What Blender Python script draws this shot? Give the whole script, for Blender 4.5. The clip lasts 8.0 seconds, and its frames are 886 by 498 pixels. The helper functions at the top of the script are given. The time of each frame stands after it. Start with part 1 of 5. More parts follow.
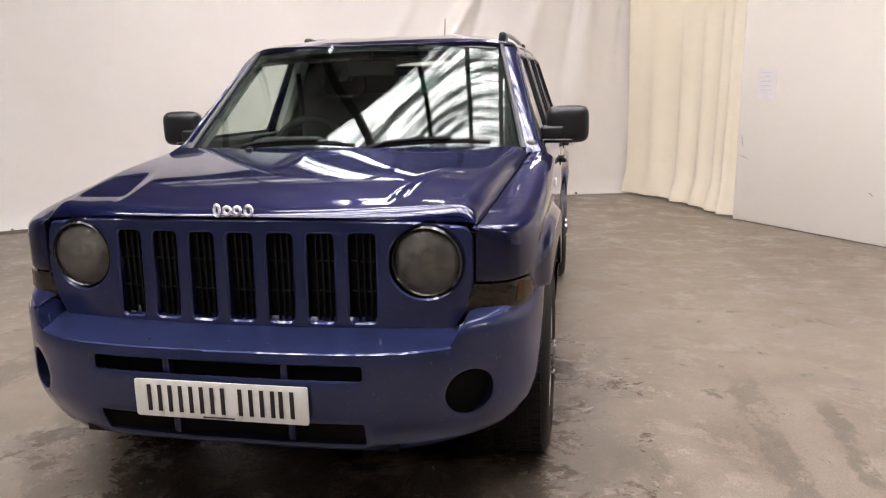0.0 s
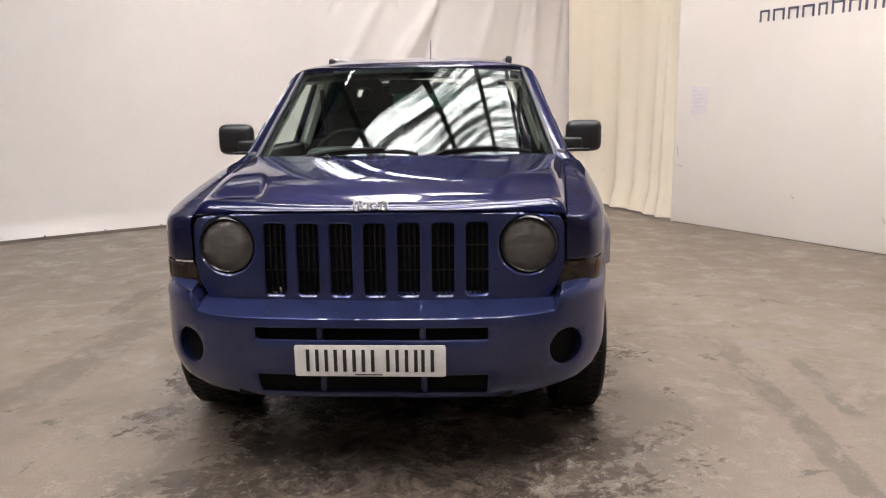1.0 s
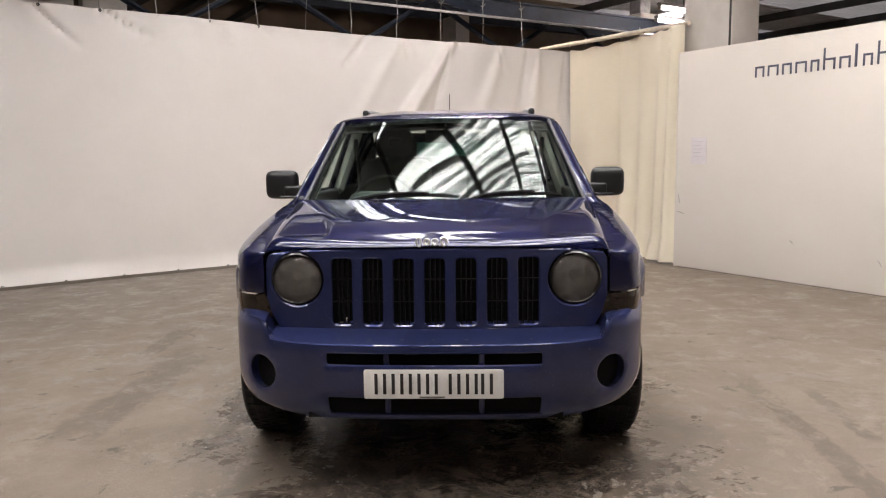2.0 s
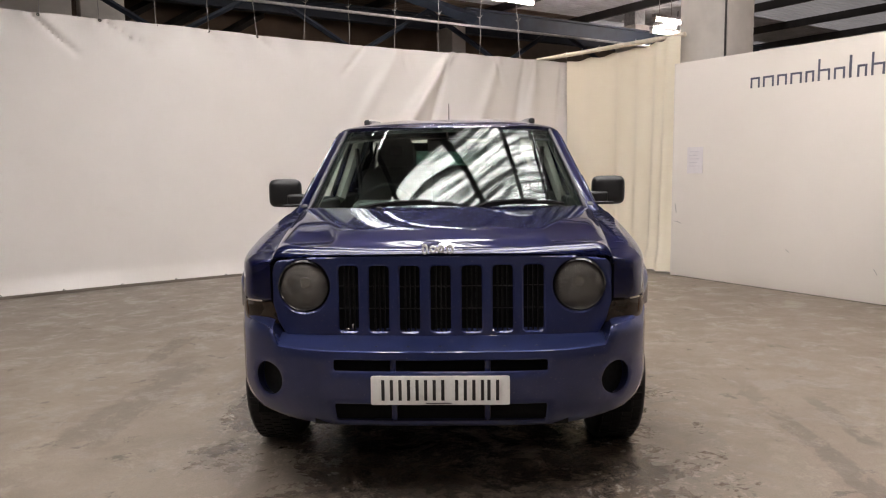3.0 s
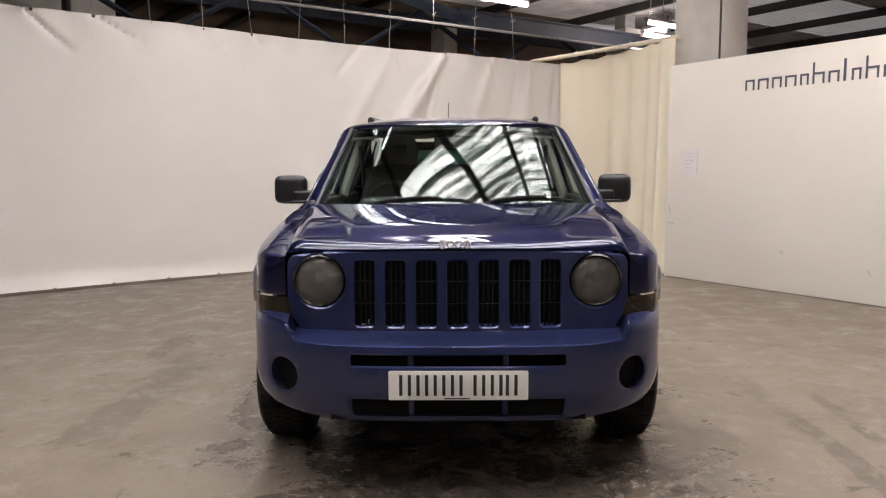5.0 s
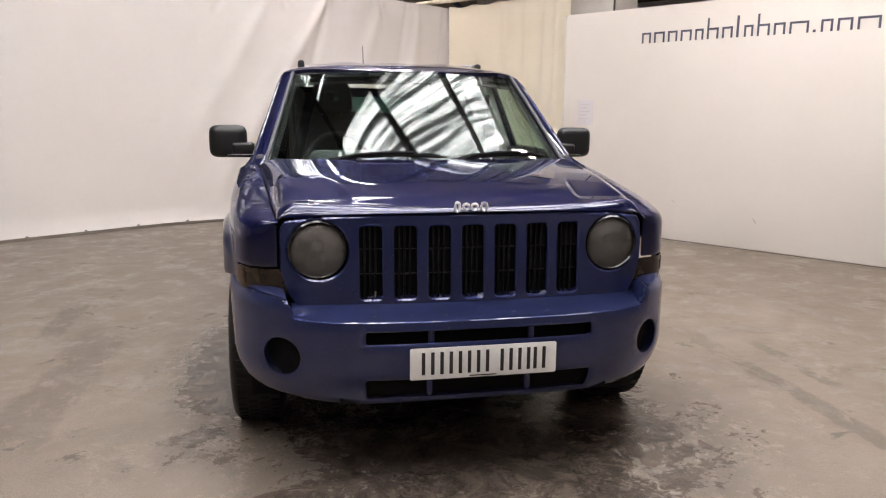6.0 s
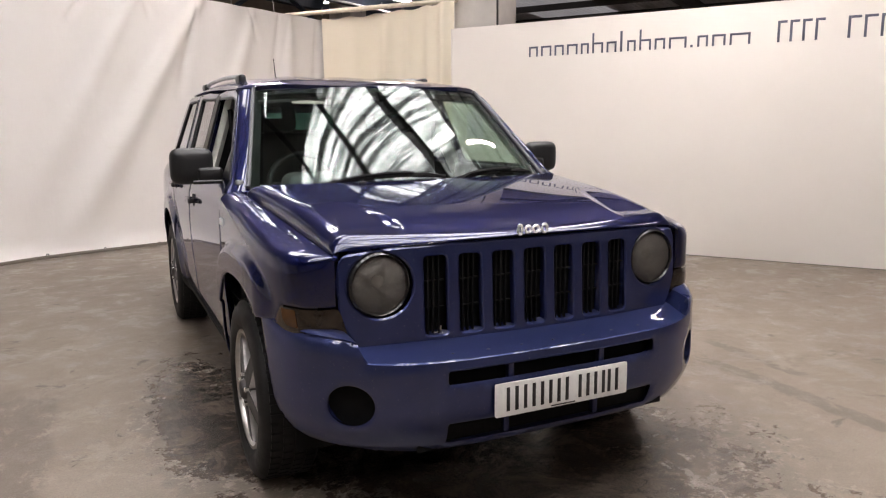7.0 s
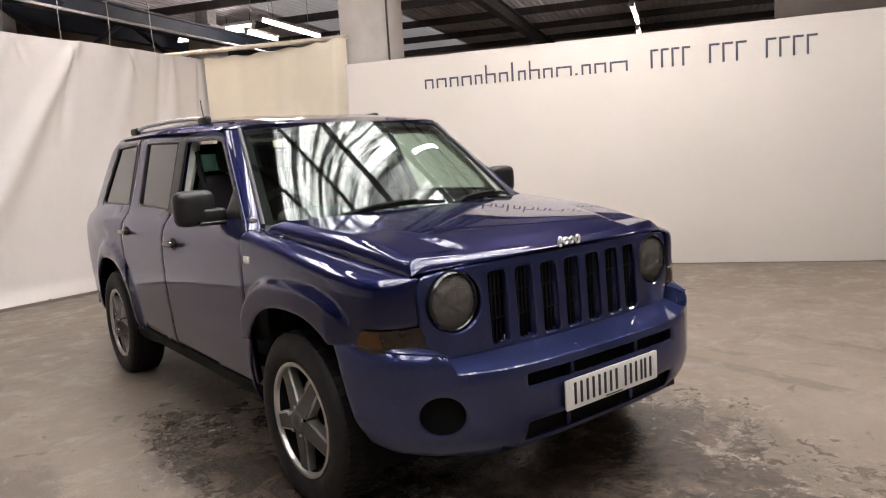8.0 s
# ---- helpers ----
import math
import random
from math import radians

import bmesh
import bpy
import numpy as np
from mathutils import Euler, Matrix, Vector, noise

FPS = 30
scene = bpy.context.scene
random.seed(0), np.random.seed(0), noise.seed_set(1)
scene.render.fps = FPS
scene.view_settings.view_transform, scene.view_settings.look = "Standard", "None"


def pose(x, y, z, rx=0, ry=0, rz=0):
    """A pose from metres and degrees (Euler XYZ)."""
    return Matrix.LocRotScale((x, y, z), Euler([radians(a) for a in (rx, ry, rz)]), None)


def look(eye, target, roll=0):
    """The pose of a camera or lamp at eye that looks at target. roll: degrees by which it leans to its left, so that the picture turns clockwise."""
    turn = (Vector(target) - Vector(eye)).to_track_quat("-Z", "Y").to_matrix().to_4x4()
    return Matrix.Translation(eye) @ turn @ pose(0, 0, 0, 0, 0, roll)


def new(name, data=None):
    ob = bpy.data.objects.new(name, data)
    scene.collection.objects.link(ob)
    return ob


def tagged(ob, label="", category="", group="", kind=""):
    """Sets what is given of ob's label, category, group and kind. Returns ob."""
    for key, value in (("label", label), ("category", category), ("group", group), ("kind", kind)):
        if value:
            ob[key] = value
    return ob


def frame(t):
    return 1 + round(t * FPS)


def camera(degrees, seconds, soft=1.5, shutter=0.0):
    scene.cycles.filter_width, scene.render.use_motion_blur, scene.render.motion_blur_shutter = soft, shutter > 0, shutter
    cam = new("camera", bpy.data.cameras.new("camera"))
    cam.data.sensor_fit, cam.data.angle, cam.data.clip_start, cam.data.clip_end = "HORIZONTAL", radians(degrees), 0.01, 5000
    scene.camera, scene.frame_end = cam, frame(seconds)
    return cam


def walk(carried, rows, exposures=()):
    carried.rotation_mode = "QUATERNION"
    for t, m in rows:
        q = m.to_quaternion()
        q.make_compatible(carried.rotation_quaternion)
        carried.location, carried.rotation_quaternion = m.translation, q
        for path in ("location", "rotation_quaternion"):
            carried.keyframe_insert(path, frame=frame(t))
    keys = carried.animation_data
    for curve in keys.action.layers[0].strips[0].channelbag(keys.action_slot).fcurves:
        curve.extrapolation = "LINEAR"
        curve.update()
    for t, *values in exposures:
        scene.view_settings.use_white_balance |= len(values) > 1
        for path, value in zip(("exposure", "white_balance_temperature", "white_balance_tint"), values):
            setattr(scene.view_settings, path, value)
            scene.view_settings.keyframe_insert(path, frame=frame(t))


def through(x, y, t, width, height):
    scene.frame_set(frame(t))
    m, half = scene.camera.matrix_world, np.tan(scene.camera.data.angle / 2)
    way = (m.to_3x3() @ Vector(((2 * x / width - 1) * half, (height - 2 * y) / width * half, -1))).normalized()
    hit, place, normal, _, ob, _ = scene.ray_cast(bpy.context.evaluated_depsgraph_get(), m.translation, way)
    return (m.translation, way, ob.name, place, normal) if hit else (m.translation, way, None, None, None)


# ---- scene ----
cam = camera(62.5, 8.0, 1.15)
PATH = [
    (0, (0.974, -1.825, 1.285), (0.613, 0.098, 0.872), -1.1),
    (0.5, (0.657, -2.144, 1.301), (0.509, -0.188, 0.909), -1.1),
    (0.7, (0.552, -2.274, 1.297), (0.409, -0.314, 0.923), -1.2),
    (1, (0.383, -2.421, 1.306), (0.277, -0.461, 0.924), -0.8),
    (1.3, (0.248, -2.534, 1.304), (0.19, -0.565, 0.958), 0.0),
    (1.5, (0.192, -2.578, 1.305), (0.155, -0.606, 0.973), -0.3),
    (2, (0.139, -2.685, 1.291), (0.065, -0.702, 1.043), -0.7),
    (2.2, (0.126, -2.696, 1.28), (0.052, -0.711, 1.044), -0.5),
    (3.5, (0.089, -2.72, 1.284), (0.037, -0.733, 1.07), -0.8),
    (4, (0.089, -2.724, 1.281), (0.032, -0.736, 1.073), -0.6),
    (4.2, (0.085, -2.72, 1.278), (0.03, -0.732, 1.07), -0.4),
    (5.3, (-0.204, -2.69, 1.248), (-0.157, -0.703, 1.026), -0.1),
    (5.5, (-0.36, -2.646, 1.263), (-0.199, -0.67, 1.002), 0.4),
    (6, (-0.639, -2.386, 1.286), (-0.234, -0.46, 0.927), 0.6),
    (6.2, (-0.748, -2.29, 1.304), (-0.285, -0.382, 0.935), 0.7),
    (6.5, (-0.926, -2.13, 1.295), (-0.325, -0.255, 0.946), -0.2),
    (6.8, (-1.207, -2.009, 1.318), (-0.425, -0.197, 0.996), -0.9),
    (7, (-1.344, -1.967, 1.31), (-0.496, -0.185, 0.982), -0.5),
    (7.3, (-1.581, -1.941, 1.322), (-0.628, -0.217, 0.978), -0.3),
    (7.5, (-1.716, -1.906, 1.326), (-0.694, -0.215, 1.014), -1.9),
    (7.7, (-1.876, -1.855, 1.316), (-0.77, -0.211, 1.037), -1.6),
    (8, (-2.069, -1.767, 1.324), (-0.861, -0.194, 1.065), -3.6),
]
walk(cam, [(t, look(eye, target, roll)) for t, eye, target, roll in PATH], [(0, 0.30, 6950, 18), (1.0, 0.22, 6950, 18), (2.0, 0.03, 7080, 17), (4.0, -0.07, 7080, 17), (5.5, -0.04, 7080, 17), (6.0, 0.12, 6950, 18), (7.5, 0.12, 6950, 18), (8, 0.06, 7080, 18)])


# ---- world and light ----
world = bpy.data.worlds.new("world")
scene.world = world
world.use_nodes = True
sky = world.node_tree.nodes.new("ShaderNodeTexSky")
sky.sky_type = "NISHITA"
sky.sun_disc = False
sky.sun_elevation = radians(40)
sky.sun_rotation = radians(120)
world.node_tree.links.new(sky.outputs[0], world.node_tree.nodes["Background"].inputs[0])
world.node_tree.nodes["Background"].inputs[1].default_value = 0.08

ROOF_MID = 30.0       # glow of the sheets over the car, raised to brighten the curtains
ROOF_REAR = 1.6       # glow of unseen sheets, added beyond the hanging sheet to light the columns
ROOF_DIM = 0.22       # weak glow put into the far roof sheets
ROOF_LIGHT = 21.5 # glow of the roof sheets, in place of daylight
TUBE_LIGHT = 100.0     # glow of the fluorescent tubes


# ---- materials ----
class Nodes:
    """A small wrapper to write node materials in few lines."""

    def __init__(self, name):
        self.mat = bpy.data.materials.new(name)
        self.mat.use_nodes = True
        self.tree = self.mat.node_tree
        self.bsdf = self.tree.nodes["Principled BSDF"]
        self.coord = self.tree.nodes.new("ShaderNodeTexCoord").outputs["Object"]

    def add(self, kind, **inputs):
        node = self.tree.nodes.new(kind)
        for key, value in inputs.items():
            self.put(node, key.replace("_", " "), value)
        return node

    def put(self, node, key, value):
        socket = node.inputs[int(key)] if key.isdigit() else node.inputs[key]
        if isinstance(value, bpy.types.NodeSocket):
            self.tree.links.new(value, socket)
        elif isinstance(value, (tuple, list)) and len(value) == 3 and len(socket.default_value) == 4:
            socket.default_value = (*value, 1)
        else:
            socket.default_value = value

    def noise(self, scale, detail=4.0, rough=0.55, stretch=(1, 1, 1), distort=0.0, shift=(0, 0, 0)):
        m = self.add("ShaderNodeMapping", Vector=self.coord, Scale=stretch, Location=shift)
        n = self.add("ShaderNodeTexNoise", Vector=m.outputs[0], Scale=scale, Detail=detail, Roughness=rough, Distortion=distort)
        return n.outputs[0]

    def ramp(self, fac, stops):
        r = self.add("ShaderNodeValToRGB", Fac=fac)
        e = r.color_ramp.elements
        while len(e) < len(stops):
            e.new(0.5)
        for i, (p, c) in enumerate(stops):
            e[i].position = p
            e[i].color = (*c, 1) if isinstance(c, (tuple, list)) else (c, c, c, 1)
        return r.outputs[0]

    def mix(self, fac, a, b, blend="MIX"):
        m = self.tree.nodes.new("ShaderNodeMix")
        m.data_type, m.blend_type = "RGBA", blend
        for i, v in ((0, fac), (6, a), (7, b)):
            if isinstance(v, bpy.types.NodeSocket):
                self.tree.links.new(v, m.inputs[i])
            else:
                m.inputs[i].default_value = v if i == 0 else (*v, 1)
        return m.outputs[2]

    def math(self, op, a, b=0.0, c=0.0):
        m = self.tree.nodes.new("ShaderNodeMath")
        m.operation = op
        for i, v in enumerate((a, b, c)):
            if isinstance(v, bpy.types.NodeSocket):
                self.tree.links.new(v, m.inputs[i])
            else:
                m.inputs[i].default_value = v
        return m.outputs[0]

    def bump(self, height, strength=0.3, distance=0.01):
        return self.add("ShaderNodeBump", Height=height, Strength=strength, Distance=distance).outputs[0]

    def set(self, **inputs):
        for key, value in inputs.items():
            self.put(self.bsdf, key.replace("_", " "), value)
        return self.mat


def plain(name, colour, rough=0.5, metal=0.0, vary=0.12, scale=18.0, bump=0.0, **more):
    """A plain surface with a little mottling, uneven gloss and optional fine relief."""
    n = Nodes(name)
    a = n.noise(scale)
    dark = tuple(c * (1 - vary) for c in colour)
    light = tuple(min(1, c * (1 + vary)) for c in colour)
    n.set(Base_Color=n.ramp(a, [(0.3, dark), (0.7, light)]), Metallic=metal,
          Roughness=n.ramp(n.noise(scale * 3), [(0.3, max(0.02, rough - 0.06)), (0.7, min(1, rough + 0.06))]))
    if bump:
        n.set(Normal=n.bump(n.noise(scale * 12, 2), bump, 0.002))
    for key, value in more.items():
        n.put(n.bsdf, key.replace("_", " "), value)
    return n.mat


def make_paint():
    n = Nodes("blue metallic paint")
    flake = n.add("ShaderNodeTexVoronoi", Vector=n.coord, Scale=900.0).outputs["Color"]
    lum = n.add("ShaderNodeRGBToBW", Color=flake).outputs[0]
    base = n.mix(n.math("MULTIPLY", lum, 0.30), (0.0023, 0.0036, 0.023), (0.012, 0.019, 0.100))
    dust = n.ramp(n.noise(3.0, 6, 0.65), [(0.45, 0.0), (0.85, 0.014)])
    n.set(Base_Color=n.mix(dust, base, (0.20, 0.19, 0.20)), Metallic=0.50, Roughness=0.36, Specular_Tint=(0.10, 0.16, 0.75), Specular_IOR_Level=0.10, Coat_Weight=1.0, Coat_IOR=1.6,
          Coat_Roughness=n.ramp(n.noise(7.0, 5), [(0.35, 0.004), (0.75, 0.016)]))
    return n.mat


def make_bumper_paint():
    n = Nodes("dusty blue bumper paint")
    base = n.ramp(n.noise(2.6, 6, 0.6), [(0.3, (0.0190, 0.0262, 0.081)), (0.7, (0.0330, 0.0425, 0.117))])
    specks = n.ramp(n.noise(140.0, 2), [(0.68, 0.0), (0.74, 0.35)])
    n.set(Base_Color=n.mix(specks, base, (0.16, 0.17, 0.22)), Metallic=0.62, Roughness=0.40, Specular_Tint=(0.25, 0.33, 0.75), Specular_IOR_Level=0.15, Coat_Weight=1.0,
          Coat_Roughness=n.ramp(n.noise(9.0, 5), [(0.3, 0.008), (0.75, 0.045)]))
    return n.mat


def make_concrete():
    n = Nodes("worn sealed concrete")
    broad = n.ramp(n.noise(0.45, 5, 0.6), [(0.3, (0.180, 0.144, 0.112)), (0.7, (0.246, 0.200, 0.160))])
    cloud = n.ramp(n.noise(1.9, 10, 0.68, distort=0.4), [(0.30, (0.131, 0.103, 0.079)), (0.52, (0.201, 0.162, 0.128)), (0.72, (0.246, 0.204, 0.165))])
    col = n.mix(0.55, broad, cloud)
    place = n.add("ShaderNodeSeparateXYZ", Vector=n.coord)
    # two ragged blots: damp, dirty parking ground, with the car's shade in their colour
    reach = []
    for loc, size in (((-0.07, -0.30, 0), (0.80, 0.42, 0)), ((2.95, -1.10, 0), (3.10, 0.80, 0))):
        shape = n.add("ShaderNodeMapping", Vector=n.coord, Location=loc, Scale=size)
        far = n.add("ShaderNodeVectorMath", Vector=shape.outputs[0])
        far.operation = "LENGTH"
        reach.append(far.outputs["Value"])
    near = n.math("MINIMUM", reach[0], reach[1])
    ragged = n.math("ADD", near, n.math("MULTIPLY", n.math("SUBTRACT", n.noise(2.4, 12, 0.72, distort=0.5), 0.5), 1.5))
    # thin worn-through blotches with crisp edges, all over
    blot = n.ramp(n.noise(3.3, 12, 0.78, distort=0.3, shift=(3.1, 0.4, 0)), [(0.545, 0.0), (0.565, 0.42), (0.75, 0.6)])
    col = n.mix(blot, col, (0.112, 0.085, 0.066))
    pale = n.ramp(n.noise(2.7, 12, 0.78, distort=0.3, shift=(9.1, 2.4, 0)), [(0.545, 0.0), (0.580, 0.46)])
    col = n.mix(pale, col, (0.286, 0.242, 0.198))
    # drag and tyre marks along the lane
    for x0, wide, y0, y1, deep in ((1.70, 0.062, -0.4, 1.6, 0.60), (1.98, 0.045, 0.5, 1.3, 0.6), (2.55, 0.05, -0.2, 0.6, 0.5), (-2.05, 0.09, 2.0, 2.9, 0.6), (-1.75, 0.16, 0.4, 2.2, 0.5)):
        wob = n.math("MULTIPLY", n.math("SUBTRACT", n.noise(1.1, 10, 0.72, shift=(x0, 0, 0)), 0.5), 0.34)
        off = n.math("ABSOLUTE", n.math("ADD", n.math("SUBTRACT", place.outputs[0], x0), wob))
        across = n.ramp(n.math("DIVIDE", off, wide), [(0.75, 1.0), (1.0, 0.0)])
        along = n.ramp(n.math("ABSOLUTE", n.math("DIVIDE", n.math("SUBTRACT", place.outputs[1], (y0 + y1) / 2), (y1 - y0) / 2)), [(0.75, 1.0), (1.0, 0.0)])
        broken = n.ramp(n.noise(5.5, 10, 0.8, stretch=(1.4, 0.7, 1), shift=(0, x0, 0)), [(0.44, 0.0), (0.465, deep)])
        mark = n.math("MULTIPLY", n.math("MULTIPLY", across, along), broken)
        col = n.mix(mark, col, (0.087, 0.067, 0.053))
    # small dark scabs
    scab = n.ramp(n.noise(5.6, 12, 0.76, distort=0.4, shift=(0, 7, 0)), [(0.600, 0.0), (0.618, 0.85)])
    col = n.mix(scab, col, (0.074, 0.056, 0.044))
    damp_shade = n.ramp(ragged, [(0.50, 1.0), (0.66, 0.85), (0.70, 0.50), (0.88, 0.36), (0.91, 0.0)])
    # dark tones of the damp ground, deepened for the shade under the car
    damp_shade_col = n.ramp(n.noise(4.2, 12, 0.78, distort=0.7, shift=(2, 2, 0)), [(0.34, (0.040, 0.030, 0.025)), (0.50, (0.062, 0.049, 0.040)), (0.55, (0.095, 0.075, 0.060)), (0.74, (0.165, 0.130, 0.104))])
    col = n.mix(damp_shade, col, damp_shade_col)
    # worn pale flakes, thickest round the patch
    rim = n.ramp(ragged, [(0.35, 0.18), (0.72, 1.0), (1.10, 0.75), (1.45, 0.10)])
    flakes = n.math("MULTIPLY", n.ramp(n.noise(15.0, 12, 0.84, distort=0.2), [(0.530, 0.0), (0.560, 0.85)]), rim)
    flakes = n.math("MULTIPLY", flakes, n.ramp(n.noise(2.1, 6, 0.6, shift=(4, 4, 0)), [(0.42, 0.15), (0.56, 1.0)]))
    col = n.mix(flakes, col, (0.350, 0.299, 0.250))
    grain = n.noise(120.0, 4, 0.7)
    col = n.mix(0.42, col, n.ramp(grain, [(0.3, 0.10), (0.7, 0.55)]), "OVERLAY")
    dry = n.ramp(n.noise(3.3, 12, 0.78, distort=0.3, shift=(3.1, 0.4, 0)), [(0.40, 0.50), (0.54, 0.42), (0.57, 0.28)])
    rough = n.mix(damp_shade, dry, n.ramp(n.noise(9.0, 8, 0.75), [(0.40, 0.09), (0.58, 0.27)]))
    height = n.mix(0.35, n.noise(9.0, 12, 0.8), grain)
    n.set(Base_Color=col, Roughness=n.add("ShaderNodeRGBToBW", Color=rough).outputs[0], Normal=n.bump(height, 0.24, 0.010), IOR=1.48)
    return n.mat


def make_sheeting(name, light, dark, through=0.0):
    n = Nodes(name)
    stain = n.ramp(n.noise(0.9, 6, 0.6), [(0.3, dark), (0.72, light)])
    creases = n.noise(3.0, 6, 0.6, stretch=(1, 1, 0.35))
    low = n.ramp(n.noise(2.2, 6, 0.7, stretch=(1, 1, 2.5)), [(0.6, 0.0), (0.85, 0.25)])
    n.set(Base_Color=n.mix(low, stain, (0.50, 0.44, 0.35)), Roughness=0.42, Normal=n.bump(creases, 0.12, 0.05))
    if through:
        # thin vinyl: part of the light that falls on its back comes through
        glow = n.add("ShaderNodeBsdfTranslucent", Color=light)
        mix = n.add("ShaderNodeMixShader")
        n.tree.links.new(n.bsdf.outputs[0], mix.inputs[1])
        n.tree.links.new(glow.outputs[0], mix.inputs[2])
        mix.inputs[0].default_value = through
        n.tree.links.new(mix.outputs[0], n.tree.nodes["Material Output"].inputs[0])
    return n.mat


def make_board():
    n = Nodes("painted board wall")
    c = n.ramp(n.noise(0.6, 5), [(0.3, (0.70, 0.655, 0.60)), (0.7, (0.75, 0.705, 0.65))])
    scuff = n.ramp(n.noise(5.0, 9, 0.8, stretch=(1, 1, 0.5)), [(0.70, 0.0), (0.80, 0.3)])
    n.set(Base_Color=n.mix(scuff, c, (0.45, 0.40, 0.35)), Roughness=0.55, Normal=n.bump(n.noise(60, 3), 0.08, 0.003))
    return n.mat


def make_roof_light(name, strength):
    """Weathered translucent sheet, glowing in place of daylight; dirt streaks and blotches vary the glow."""
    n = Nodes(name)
    blotch = n.noise(1.9, 9, 0.72, distort=0.5)
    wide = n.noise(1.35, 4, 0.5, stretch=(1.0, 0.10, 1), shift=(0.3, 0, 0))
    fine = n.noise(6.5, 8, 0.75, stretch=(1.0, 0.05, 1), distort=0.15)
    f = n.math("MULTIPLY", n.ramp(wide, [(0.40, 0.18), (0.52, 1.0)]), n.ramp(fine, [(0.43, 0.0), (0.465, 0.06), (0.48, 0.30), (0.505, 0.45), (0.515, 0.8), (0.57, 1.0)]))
    f = n.math("MULTIPLY", f, n.ramp(blotch, [(0.30, 0.25), (0.50, 1.0)]))
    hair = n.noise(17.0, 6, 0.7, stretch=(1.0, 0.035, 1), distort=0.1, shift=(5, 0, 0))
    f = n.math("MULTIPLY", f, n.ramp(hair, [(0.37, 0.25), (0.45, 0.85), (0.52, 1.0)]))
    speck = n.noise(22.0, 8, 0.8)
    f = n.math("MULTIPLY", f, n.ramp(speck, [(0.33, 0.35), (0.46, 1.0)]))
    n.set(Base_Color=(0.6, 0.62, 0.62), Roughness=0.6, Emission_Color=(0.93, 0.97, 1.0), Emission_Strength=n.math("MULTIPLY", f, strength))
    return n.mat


def make_glow(name, colour, strength):
    n = Nodes(name)
    return n.set(Base_Color=(0.8, 0.8, 0.8), Emission_Color=colour, Emission_Strength=strength)


def make_glass(name, tint, rough=0.0, mirror=0.034):
    """Clear or tinted pane: a thin sheet that mirrors by Fresnel and lets the rest through."""
    n = Nodes(name)
    t = n.tree
    out = t.nodes["Material Output"]
    clear = n.add("ShaderNodeBsdfTransparent", Color=tint)
    gloss = n.add("ShaderNodeBsdfGlossy", Color=(1, 1, 1), Roughness=rough)
    facing = n.add("ShaderNodeLayerWeight", Blend=0.5).outputs["Facing"]
    fres = n.math("MULTIPLY_ADD", n.math("POWER", facing, 5.0), 1 - mirror, mirror)
    mix = n.add("ShaderNodeMixShader")
    t.links.new(fres, mix.inputs[0])
    t.links.new(clear.outputs[0], mix.inputs[1])
    t.links.new(gloss.outputs[0], mix.inputs[2])
    t.links.new(mix.outputs[0], out.inputs[0])
    return n.mat


PAINT = make_paint()
BUMPER = make_bumper_paint()
CONCRETE = make_concrete()
SHEET = make_sheeting("white vinyl sheeting", (0.69, 0.652, 0.618), (0.64, 0.602, 0.568))
SHEET_CREAM = make_sheeting("cream vinyl sheeting", (0.90, 0.84, 0.70), (0.85, 0.78, 0.63), 0.20)
BOARD = make_board()
ROOFLIGHT = make_roof_light("glowing translucent roof sheet", ROOF_LIGHT)


def make_dim_sheet():
    n = Nodes("weakly glowing roof sheet")
    # a weak, uneven glow is put into the sheet itself
    f = n.ramp(n.noise(0.8, 6, 0.6, stretch=(1, 0.4, 1)), [(0.3, 0.55), (0.7, 1.0)])
    return n.set(Base_Color=(0.5, 0.5, 0.52), Roughness=0.6, Emission_Color=(0.92, 0.95, 1.0), Emission_Strength=n.math("MULTIPLY", f, ROOF_DIM))


ROOFDIM = make_dim_sheet()
ROOFMID = make_roof_light("translucent roof sheet over the car", ROOF_MID)
ROOFREAR = make_roof_light("added rear glow sheet", ROOF_REAR)
TUBE = make_glow("fluorescent tube", (1.0, 0.93, 0.90), TUBE_LIGHT)
DIFFUSER = make_glow("lit diffuser", (1.0, 0.94, 0.90), 5.0)
GLASS = make_glass("windscreen glass", (0.82, 0.90, 0.86), 0.0, 0.030)
PRIVACY = make_glass("dark privacy glass", (0.10, 0.11, 0.11), 0.0, 0.085)
CLEARLENS = make_glass("clear polycarbonate lens", (0.80, 0.78, 0.74), 0.05)


def make_hazed_lens():
    n = Nodes("hazed headlamp lens")
    t = n.tree
    clear = n.add("ShaderNodeBsdfTransparent", Color=(0.85, 0.83, 0.80))
    haze = n.ramp(n.noise(36.0, 8, 0.75), [(0.42, 0.05), (0.60, 0.30)])
    n.set(Base_Color=(0.24, 0.225, 0.21), Roughness=0.16)
    mix = n.add("ShaderNodeMixShader")
    t.links.new(haze, mix.inputs[0])
    t.links.new(clear.outputs[0], mix.inputs[1])
    t.links.new(n.bsdf.outputs[0], mix.inputs[2])
    t.links.new(mix.outputs[0], t.nodes["Material Output"].inputs[0])
    return n.mat


